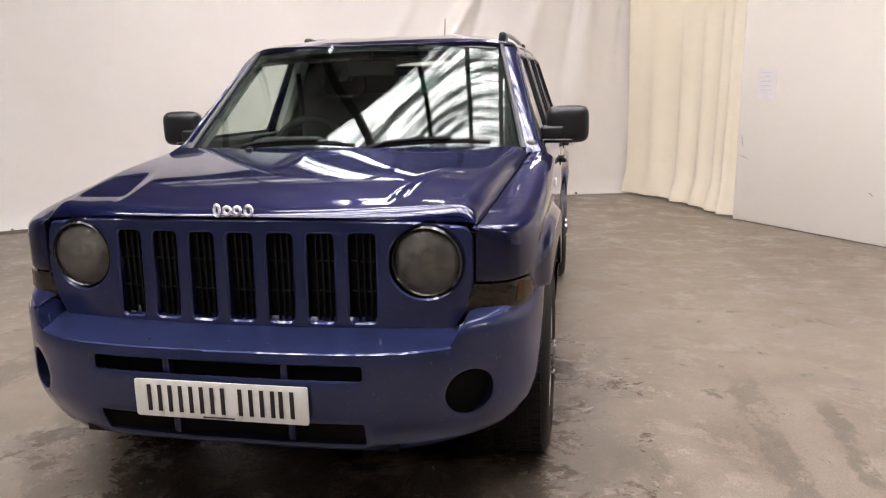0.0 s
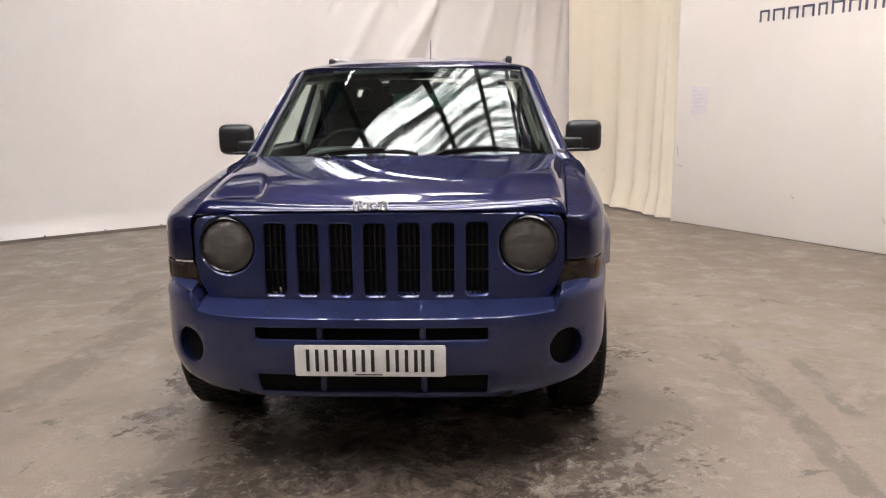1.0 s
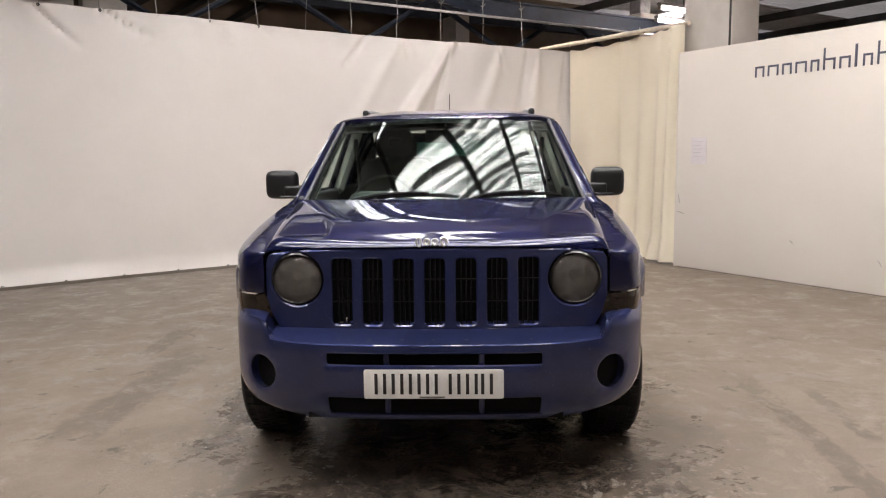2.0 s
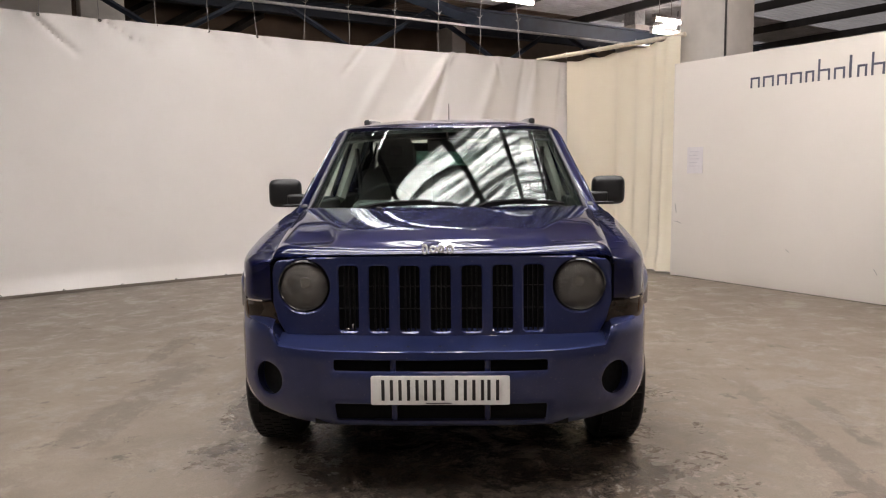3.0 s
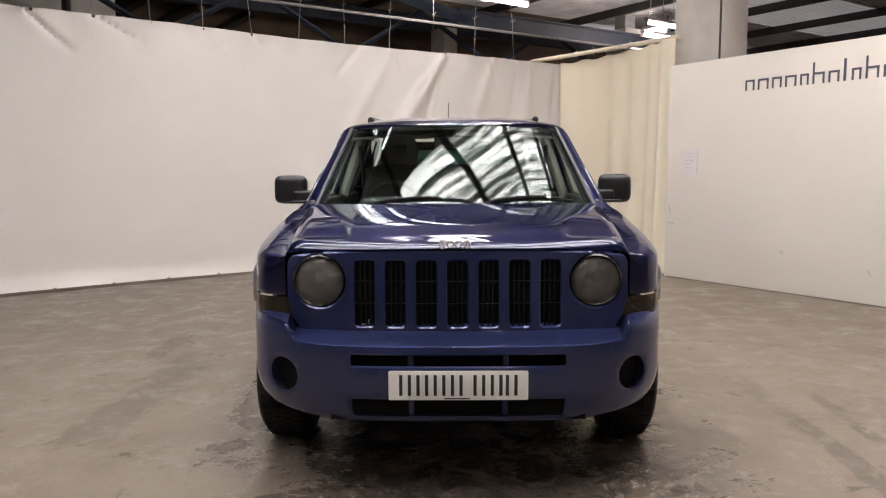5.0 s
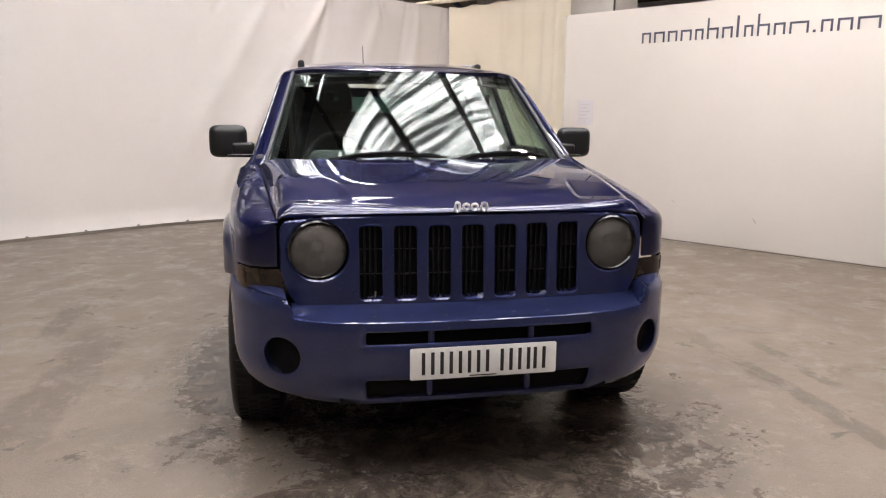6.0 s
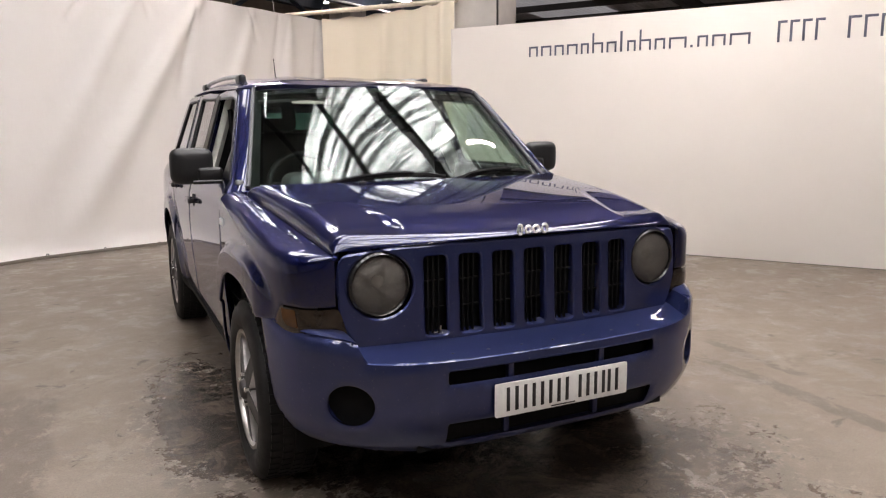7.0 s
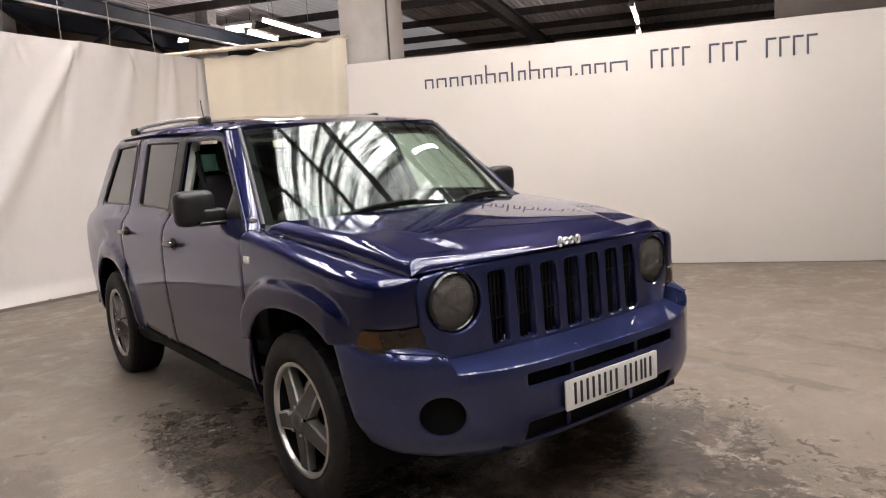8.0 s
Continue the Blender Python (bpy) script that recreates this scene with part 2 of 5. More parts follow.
HAZED = make_hazed_lens()
BLACK = plain("black trim plastic", (0.011, 0.011, 0.0115), 0.36, bump=0.08, Specular_IOR_Level=0.35)
BLACKGLOSS = plain("black gloss trim", (0.012, 0.012, 0.013), 0.12)
SLOTBAR = plain("satin black slot bars", (0.006, 0.006, 0.006), 0.6, Specular_IOR_Level=0.18)
BADGE = plain("bright badge metal", (0.86, 0.86, 0.85), 0.28, 0.35, vary=0.03)
# near black: darkness of recesses put into the colour; also black plastic parts
DEEP_BLACK = plain("deep black of recesses and trim", (0.006, 0.006, 0.0062), 0.75, Specular_IOR_Level=0.15)
RUBBER = plain("tyre rubber", (0.0095, 0.009, 0.009), 0.62, vary=0.3, scale=9, bump=0.2, Specular_IOR_Level=0.25)
ALLOY = plain("machined alloy", (0.52, 0.50, 0.48), 0.34, 0.9)
ALLOYGREY = plain("grey painted alloy", (0.062, 0.058, 0.055), 0.55, 0.1)
GREYTRIM = plain("mid grey trim rubber", (0.055, 0.055, 0.062), 0.6)
BROWNROOF = plain("brown roof lining", (0.150, 0.108, 0.078), 0.8, vary=0.25, scale=1.5)
CHROME = plain("chrome", (0.80, 0.80, 0.80), 0.10, 1.0, vary=0.03)
REFLECT = plain("headlamp reflector", (0.30, 0.29, 0.28), 0.20, 0.9, vary=0.35, scale=34, bump=0.0)
AMBER = plain("amber lens", (0.060, 0.024, 0.008), 0.10)
SMOKE = plain("smoked lens", (0.020, 0.014, 0.010), 0.10, vary=0.25, scale=30)
PLATE = plain("white reflective plate", (0.80, 0.79, 0.76), 0.30, vary=0.04)
INK = plain("black plate ink", (0.02, 0.018, 0.018), 0.45)
TRIMGREY = plain("dark grey dashboard vinyl", (0.045, 0.046, 0.048), 0.6, bump=0.3)
CLOTH = plain("black seat cloth", (0.022, 0.022, 0.024), 0.9, bump=0.5, scale=60)
CREAMTRIM = plain("pale grey cabin trim", (0.55, 0.55, 0.50), 0.75)
WALLINK = plain("slate grey vinyl lettering", (0.085, 0.09, 0.125), 0.5)
GALV = plain("galvanised steel", (0.42, 0.42, 0.42), 0.45, 0.6, vary=0.2)
DARKSTEEL = plain("dark painted steel", (0.030, 0.027, 0.026), 0.6, vary=0.3, scale=4)
BLUESTEEL = plain("dark blue painted steel", (0.012, 0.020, 0.036), 0.6, vary=0.3, scale=4)
ROOFSHEET = plain("grey corrugated roof sheet", (0.58, 0.58, 0.60), 0.6, vary=0.2, scale=2)
PLASTER = plain("painted concrete column", (0.56, 0.53, 0.49), 0.7, vary=0.10, scale=3, bump=0.2)
HALLWALL = plain("dark hall wall", (0.10, 0.080, 0.062), 0.8, vary=0.3, scale=0.7)
PALEWALL = plain("pale hall wall", (0.62, 0.59, 0.56), 0.75, vary=0.1, scale=1.2)
WOODPOLE = plain("pale timber pole", (0.60, 0.53, 0.43), 0.55, vary=0.15)
NOTICEINK = plain("faded notice print", (0.55, 0.52, 0.55), 0.8)
CORD = plain("grey cord", (0.35, 0.34, 0.32), 0.8)
PAPER = plain("white paper", (0.68, 0.645, 0.655), 0.8, vary=0.04)


# ---- building tools ----
def part(name, bm, material, parent=None, label="", smooth=35):
    """Link a bmesh as one mesh object, under a thing or on its own."""
    bmesh.ops.recalc_face_normals(bm, faces=bm.faces)
    me = bpy.data.meshes.new(name)
    bm.to_mesh(me)
    bm.free()
    me.materials.append(material)
    if smooth:
        me.shade_smooth()
        me.set_sharp_from_angle(angle=radians(smooth))
    ob = new(name, me)
    if parent:
        ob.parent = parent
    if label:
        tagged(ob, label=label)
    return ob


def thing(name, at, label, category, group="", kind=""):
    ob = new(name)
    ob.matrix_basis = at if isinstance(at, Matrix) else Matrix.Translation(at)
    return tagged(ob, label, category, group, kind)


def box_bm(size, at=(0, 0, 0), bevel=0.0, turn=None, segments=2):
    bm = bmesh.new()
    bmesh.ops.create_cube(bm, size=1.0)
    bmesh.ops.scale(bm, vec=size, verts=bm.verts)
    if bevel:
        bmesh.ops.bevel(bm, geom=bm.edges[:], offset=bevel, segments=segments, affect="EDGES", profile=0.5)
    if turn is not None:
        bmesh.ops.transform(bm, matrix=turn, verts=bm.verts)
    bmesh.ops.translate(bm, vec=at, verts=bm.verts)
    return bm


def join_bm(*parts):
    bm = bmesh.new()
    for p in parts:
        me = bpy.data.meshes.new("join")
        p.to_mesh(me)
        p.free()
        bm.from_mesh(me)
        bpy.data.meshes.remove(me)
    return bm


def tube_bm(points, radius, sides=8, closed=False):
    """A round bar along a line of points; radius may be one number or one a point."""
    bm = bmesh.new()
    pts = [Vector(p) for p in points]
    rings, n = [], len(pts)
    up = Vector((0, 0, 1))
    for i, p in enumerate(pts):
        a, b = (pts[i - 1], pts[(i + 1) % n]) if closed else (pts[max(i - 1, 0)], pts[min(i + 1, n - 1)])
        d = (b - a).normalized()
        s = d.cross(up if abs(d.z) < 0.95 else Vector((1, 0, 0))).normalized()
        t = s.cross(d)
        r = radius[i] if isinstance(radius, (list, tuple)) else radius
        rings.append([bm.verts.new(p + (s * math.cos(k * math.tau / sides) + t * math.sin(k * math.tau / sides)) * r) for k in range(sides)])
    for i in range(n if closed else n - 1):
        a, b = rings[i], rings[(i + 1) % n]
        for k in range(sides):
            bm.faces.new((a[k], a[(k + 1) % sides], b[(k + 1) % sides], b[k]))
    if not closed:
        bm.faces.new(rings[0])
        bm.faces.new(rings[-1])
    return bm


def lathe_bm(profile, sides=48, axis="x", closed=False):
    """Turn a profile of (along, radius) about the axis."""
    bm = bmesh.new()
    rings = []
    for a, r in profile:
        ring = []
        for k in range(sides):
            c, s = math.cos(k * math.tau / sides) * r, math.sin(k * math.tau / sides) * r
            ring.append(bm.verts.new((a, c, s) if axis == "x" else (c, a, s) if axis == "y" else (c, s, a)))
        rings.append(ring)
    pairs = list(zip(rings, rings[1:])) + ([(rings[-1], rings[0])] if closed else [])
    for a, b in pairs:
        for k in range(sides):
            bm.faces.new((a[k], a[(k + 1) % sides], b[(k + 1) % sides], b[k]))
    if not closed:
        for ring in (rings[0], rings[-1]):
            bm.faces.new(ring)
    return bm


def thicken(bm, depth):
    """Give an open sheet a back and edge walls, depth inwards along its normals."""
    bm.normal_update()
    border = [e for e in bm.edges if len(e.link_faces) == 1]
    back = {v: bm.verts.new(v.co - v.normal * depth) for v in bm.verts[:]}
    for f in bm.faces[:]:
        bm.faces.new([back[v] for v in reversed(f.verts)])
    for e in border:
        a, b = e.verts
        try:
            bm.faces.new((b, a, back[a], back[b]))
        except ValueError:
            pass
    return bm


def grid_bm(f, us, vs, depth=0.0, flip=False):
    """A sheet f(u, v) over the given steps."""
    bm = bmesh.new()
    g = [[bm.verts.new(f(u, v)) for v in vs] for u in us]
    for i in range(len(us) - 1):
        for j in range(len(vs) - 1):
            q = (g[i][j], g[i + 1][j], g[i + 1][j + 1], g[i][j + 1])
            bm.faces.new(q[::-1] if flip else q)
    return thicken(bm, depth) if depth else bm


def steps(a, b, n):
    return [a + (b - a) * i / n for i in range(n + 1)]


def lerp(a, b, t):
    return a + (b - a) * t


def curve_at(points, t):
    """The value at t of a smooth line through (t, value) pairs."""
    if t <= points[0][0]:
        return points[0][1]
    for i in range(len(points) - 1):
        t0, a = points[i]
        t1, b = points[i + 1]
        if t <= t1:
            pa = points[max(i - 1, 0)]
            pb = points[min(i + 2, len(points) - 1)]
            w = t1 - t0
            ma = (b - pa[1]) / max(t1 - pa[0], 1e-6) * w
            mb = (pb[1] - a) / max(pb[0] - t0, 1e-6) * w
            s = (t - t0) / w
            return (2 * s ** 3 - 3 * s ** 2 + 1) * a + (s ** 3 - 2 * s ** 2 + s) * ma + (3 * s ** 2 - 2 * s ** 3) * b + (s ** 3 - s ** 2) * mb
    return points[-1][1]


def smooth01(t):
    t = min(1.0, max(0.0, t))
    return t * t * (3 - 2 * t)


def inside(p, poly):
    x, y = p
    hit = False
    j = len(poly) - 1
    for i in range(len(poly)):
        xi, yi = poly[i]
        xj, yj = poly[j]
        if (yi > y) != (yj > y) and x < (xj - xi) * (y - yi) / (yj - yi) + xi:
            hit = not hit
        j = i
    return hit


def dense(poly, step):
    """The outline with extra points, none further apart than step."""
    out = []
    for i in range(len(poly)):
        a, b = Vector(poly[i]), Vector(poly[(i + 1) % len(poly)])
        n = max(1, math.ceil((b - a).length / step))
        out += [tuple(a.lerp(b, k / n)) for k in range(n)]
    return out


def round_poly(poly, radius, n=4):
    """An outline with rounded corners."""
    out = []
    for i in range(len(poly)):
        p = Vector(poly[i])
        a, b = Vector(poly[i - 1]) - p, Vector(poly[(i + 1) % len(poly)]) - p
        r = min(radius, a.length * 0.45, b.length * 0.45)
        a, b = p + a.normalized() * r, p + b.normalized() * r
        for k in range(n + 1):
            t = k / n
            out.append(tuple((1 - t) ** 2 * a + 2 * t * (1 - t) * p + t * t * b))
    return out


def circle2(cx, cy, rx, ry=None, n=28):
    ry = ry or rx
    return [(cx + rx * math.cos(k * math.tau / n), cy + ry * math.sin(k * math.tau / n)) for k in range(n)]


def panel_bm(outer, holes, place, step=0.03, depth=0.012, roll=0.003, outward=(0, -1, 0)):
    """A pressed panel: an outline with holes in two coordinates, laid into space by place(a, b),
    its rims rolled in a little, with real thickness."""
    loops = [dense(outer, step)] + [dense(h, step * 0.6) for h in holes]
    pts, edges, rim = [], [], set()
    for loop in loops:
        base = len(pts)
        pts += loop
        rim |= set(range(base, base + len(loop)))
        edges += [(base + i, base + (i + 1) % len(loop)) for i in range(len(loop))]

    def ok(p):
        return inside(p, loops[0]) and not any(inside(p, h) for h in loops[1:])
    inner = 0.006
    extra = []
    for loop in loops:
        n = len(loop)
        for i in range(n):
            a, b = Vector(loop[i - 1]), Vector(loop[(i + 1) % n])
            d = (b - a).normalized()
            for s in (1, -1):
                p = Vector(loop[i]) + Vector((-d.y, d.x)) * inner * s
                if ok(p):
                    extra.append(tuple(p))
    rims = np.array(pts)
    kept = []
    for p in extra:
        if np.min(np.hypot(rims[:, 0] - p[0], rims[:, 1] - p[1])) > inner * 0.7:
            kept.append(p)
    guard = np.array(pts + kept)
    xs, ys = [p[0] for p in loops[0]], [p[1] for p in loops[0]]
    row = 0
    y = min(ys) + step * 0.5
    while y < max(ys):
        x = min(xs) + step * (0.5 if row % 2 else 1.0)
        while x < max(xs):
            if ok((x, y)) and np.min(np.hypot(guard[:, 0] - x, guard[:, 1] - y)) > step * 0.45:
                kept.append((x, y))
            x += step
        y += step * 0.87
        row += 1
    allp = [Vector(p) for p in pts + kept]
    from mathutils import geometry
    vs, _, fs, origs, *_ = geometry.delaunay_2d_cdt(allp, edges, [], 0, 1e-6)
    bm = bmesh.new()
    bv = [bm.verts.new(place(v.x, v.y)) for v in vs]
    for f in fs:
        c = (sum(vs[i].x for i in f) / len(f), sum(vs[i].y for i in f) / len(f))
        if ok(c):
            bm.faces.new([bv[i] for i in f])
    for v in [v for v in bm.verts if not v.link_faces]:
        bm.verts.remove(v)
    bm.normal_update()
    total = Vector((0, 0, 0))
    for f in bm.faces:
        total += f.normal * f.calc_area()
    if total.dot(Vector(outward)) < 0:
        bmesh.ops.reverse_faces(bm, faces=bm.faces[:])
    bm.normal_update()
    if roll:
        for v in [v for v in bm.verts if v.is_boundary]:
            v.co = v.co - v.normal * roll
    bm.normal_update()
    return thicken(bm, depth)


def mirrored(bm):
    m = bm.copy()
    bmesh.ops.scale(m, vec=(-1, 1, 1), verts=m.verts)
    return m


# ---- the hall: floor, sheeting, board wall, roof ----
# hall axes: U runs along the board wall towards the open side, V runs through it
UX, UY, VX, VY = 0.564, -0.826, 0.826, 0.564
OX, OY = 2.53, 5.87
HALL_TURN = math.degrees(math.atan2(UY, UX))
ROOF_Z = 4.35


def hall(u, v, z=0.0):
    return Vector((OX + u * UX + v * VX, OY + u * UY + v * VY, z))


HALL = Matrix(((UX, VX, 0, OX), (UY, VY, 0, OY), (0, 0, 1, 0), (0, 0, 0, 1)))


def structure(name, bm, material, label, category, smooth=35):
    return tagged(part(name, bm, material, None, "", smooth), label, category, kind="structure")


def hall_box(u0, u1, v0, v1, z0, z1, bevel=0.0):
    return box_bm((u1 - u0, v1 - v0, z1 - z0), (0, 0, 0), bevel, Matrix.Identity(4)), ((u0 + u1) / 2, (v0 + v1) / 2, (z0 + z1) / 2)


def hall_bm(u0, u1, v0, v1, z0, z1, bevel=0.0):
    bm, c = hall_box(u0, u1, v0, v1, z0, z1, bevel)
    bmesh.ops.translate(bm, vec=c, verts=bm.verts)
    bmesh.ops.transform(bm, matrix=HALL, verts=bm.verts)
    return bm


def make_floor():
    bm = bmesh.new()
    for a, b in ((-26, -26), (26, -26), (26, 26), (-26, 26)):
        bm.verts.new((a, b, 0))
    bm.faces.new(bm.verts)
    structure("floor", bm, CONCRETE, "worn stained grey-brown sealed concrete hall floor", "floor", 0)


def sheet_line(points, s):
    """The place at s (0..1 of its length) along a smooth plan line."""
    d = [0.0]
    for a, b in zip(points, points[1:]):
        d.append(d[-1] + math.hypot(b[0] - a[0], b[1] - a[1]))
    t = s * d[-1]
    return curve_at([(k, p[0]) for k, p in zip(d, points)], t), curve_at([(k, p[1]) for k, p in zip(d, points)], t)


BACK_LINE = [(-11.0, -0.6), (-7.6, 2.2), (-4.85, 4.5), (-3.84, 5.30), (-2.62, 6.24), (-1.87, 6.72), (-0.18, 7.29), (0.8, 7.62), (1.6, 7.9)]


def back_height(x):
    return curve_at([(-11, 2.95), (-4.8, 2.94), (-2.6, 2.94), (-0.2, 2.83), (1.6, 2.755)], x)


def make_back_sheet():
    """The long white sheet that hangs behind the car, gathered at its eyelets and slack at the hem."""
    length, n, m = 14.9, 900, 72
    rnd = random.Random(4)
    folds = [(rnd.uniform(0, 1), rnd.uniform(0.004, 0.016), rnd.uniform(0.02, 0.07), rnd.uniform(-0.25, 0.25)) for _ in range(46)]

    # slanting creases that run down from the eyelets: place, drop, run, reach, height
    creases = [(-4.37, 0.35, 0.30, 0.50, 0.034), (-3.84, 0.20, 0.32, 0.34, 0.028), (-2.95, 0.30, 0.40, 0.26, 0.016), (-2.45, 0.30, 0.34, 0.22, 0.012),
               (-1.17, 0.34, -0.25, 0.50, 0.026), (-0.70, 0.50, 0.10, 0.35, 0.012), (-0.10, 1.40, -0.34, 1.35, 0.026), (0.55, 0.6, 0.10, 0.5, 0.008), (1.10, 0.9, -0.2, 0.8, 0.010), (1.50, 1.2, -0.08, 1.6, 0.016),
               (0.95, 2.4, -0.35, 2.6, 0.012)]
    # long soft folds that sweep down from the top: place, run over the drop, height
    sweeps = [(-0.07, -1.65, 0.11), (-0.75, -1.5, 0.035), (0.60, -0.9, 0.04), (1.10, -0.25, 0.05)]

    def f(s, v):
        x, y = sheet_line(BACK_LINE, s)
        x2, y2 = sheet_line(BACK_LINE, min(1, s + 0.002))
        x1, y1 = sheet_line(BACK_LINE, max(0, s - 0.002))
        nx, ny = (y2 - y1), -(x2 - x1)
        k = math.hypot(nx, ny)
        nx, ny = nx / k, ny / k
        top = back_height(x)
        sag = 0.012 * (1 - math.cos(s * length / 0.58 * math.tau)) * 0.5
        z = v * (top - sag)
        d = 0.0
        for c, a, w, slant in folds:
            q = (s * length - c * length - slant * 3.2 * (1 - v)) / (w * 6)
            d += a * 1.1 * math.exp(-q * q) * (0.25 + 0.75 * v)
        for sx, drop, run, reach, amp in creases:
            down = top - z
            if 0 < down < reach:
                q = (x - (sx + run * down / drop)) / (0.026 + 0.03 * down)
                d -= 1.5 * amp * math.exp(-q * q) * math.sin(math.pi * min(1.0, down / reach + 0.12)) ** 0.6
        for sx, run, amp in sweeps:
            low = 1 - v
            q = (x - (sx + run * low)) / (0.05 + 0.20 * low)
            d += amp * math.exp(-q * q) * math.sin(math.pi * min(1.0, 0.12 + low * 0.9)) ** 0.7
        d += 0.022 * math.sin(s * length * 2.1 + v * 1.3) * (1 - v) ** 2
        d += 0.05 * noise.noise((s * length * 0.7, v * 0.9, 3.0)) * (1 - 0.6 * v)
        d += 0.05 * max(0, 1 - v / 0.07) ** 1.6 * (1.3 + 1.2 * noise.noise((s * length * 1.1, 0, 7)))
        # shallow swags between the eyelets
        hang = (s - 0.335) / 0.0385
        d -= 0.020 * (1 - math.cos(hang * math.tau)) * math.exp(-((top - z) / 0.22) ** 2)
        return (x + nx * d, y + ny * d, max(z, 0.004))
    sheet = structure("curtain_back", grid_bm(f, steps(0, 1, n), steps(0, 1, m), 0.003), SHEET,
                      "tall white vinyl sheet hung as a backdrop, creased, touching the floor", "curtain", 60)
    # eyelets along the hem
    ring = lathe_bm([(-0.005, 0.006), (-0.005, 0.015), (0.004, 0.015), (0.004, 0.006)], 12, "y", True)
    first = part("eyelet", ring, DARKSTEEL, sheet)
    s = 0.30
    while s < 0.98:
        p, q = Vector(f(s, 0.007)), Vector(f(s + 0.004, 0.007))
        ob = first if s == 0.30 else new("eyelet", first.data)
        ob.parent = sheet
        turn = math.atan2(q.y - p.y, q.x - p.x)
        ob.matrix_basis = Matrix.Translation(p + Vector((math.sin(turn), -math.cos(turn), 0)) * 0.004) @ Matrix.Rotation(turn, 4, "Z")
        s += 0.0385
    return sheet


def make_hem_batten():
    """The thin grey-brown batten that holds the hem of the white sheet down."""
    def f(s, v):
        x, y = sheet_line(BACK_LINE, s)
        x2, y2 = sheet_line(BACK_LINE, min(1, s + 0.002))
        x1, y1 = sheet_line(BACK_LINE, max(0, s - 0.002))
        nx, ny = (y2 - y1), -(x2 - x1)
        k = math.hypot(nx, ny)
        out = 0.165 - 0.02 * v + 0.03 * noise.noise((s * 9, 0, 5))
        return x + nx / k * out, y + ny / k * out, (0.001, 0.022, 0.026, 0.026)[v]

    bm = bmesh.new()
    rows = []
    for s in steps(0.22, 0.93, 160):
        rows.append([bm.verts.new(f(s, v)) for v in range(4)])
    for a, b in zip(rows, rows[1:]):
        for j in range(3):
            bm.faces.new((a[j], b[j], b[j + 1], a[j + 1]))
    structure("trim_batten", thicken(bm, 0.002), HALLWALL, "thin dark batten lying along the hem of the white sheet", "batten")


RETURN_LINE = [(-2.16, 0.31), (-1.8, 0.37), (-1.2, 0.36), (-0.75, 0.34), (-0.45, 0.27), (-0.22, 0.16), (-0.035, 0.12)]


def make_return_sheet():
    length, n, m = 2.2, 260, 48
    rnd = random.Random(9)
    folds = [(rnd.uniform(0.05, 0.97), rnd.uniform(0.05, 0.10), rnd.uniform(0.14, 0.30)) for _ in range(5)] + [(0.93, 0.09, 0.07), (0.80, 0.07, 0.09), (0.47, 0.06, 0.10), (0.63, 0.05, 0.08), (0.22, 0.05, 0.12)]

    def f(s, v):
        u, w = sheet_line(RETURN_LINE, s)
        top = 2.74 + 0.02 * s + 0.012 * math.cos(s * length / 0.42 * math.tau)
        z = 0.03 + v * (top - 0.03)
        d = 0.0
        for c, a, wd in folds:
            q = (s - c) * length / wd
            d -= a * math.exp(-q * q) * (1 - 0.55 * v)
        d += 0.03 * noise.noise((s * 4, v * 1.5, 11.0))
        d -= 0.10 * smooth01((0.12 - v) / 0.12) * (0.6 + noise.noise((s * 5, 2, 1)))
        return hall(u, w + d, z)
    structure("curtain_side", grid_bm(f, steps(0, 1, n), steps(0, 1, m), 0.003), SHEET_CREAM,
              "cream vinyl sheet hanging in loose folds beside the white board wall", "curtain", 60)


def make_rail():
    rail = thing("curtain_rail", hall(-1.0, 0.46, 2.9), "pale round pole that carries the cream sheet", "curtain rail")
    a, b = hall(-2.72, 0.24, 2.835), hall(-0.06, 0.21, 2.79)
    base = rail.matrix_basis.translation
    part("pole", tube_bm([a - base, b - base], 0.030, 12), WOODPOLE, rail)
    for k in range(7):
        p = hall(-2.1 + 0.32 * k, 0.235 - 0.003 * k, 2.815 - 0.0054 * k) - base
        ring = [(p.x + 0.036 * math.cos(j * math.tau / 14) * UX * 0.3, p.y + 0.036 * math.cos(j * math.tau / 14) * UY * 0.3, p.z + 0.012 + 0.05 * math.sin(j * math.tau / 14)) for j in range(14)]
        part("tie", tube_bm(ring, 0.004, 6, True), CORD, rail)


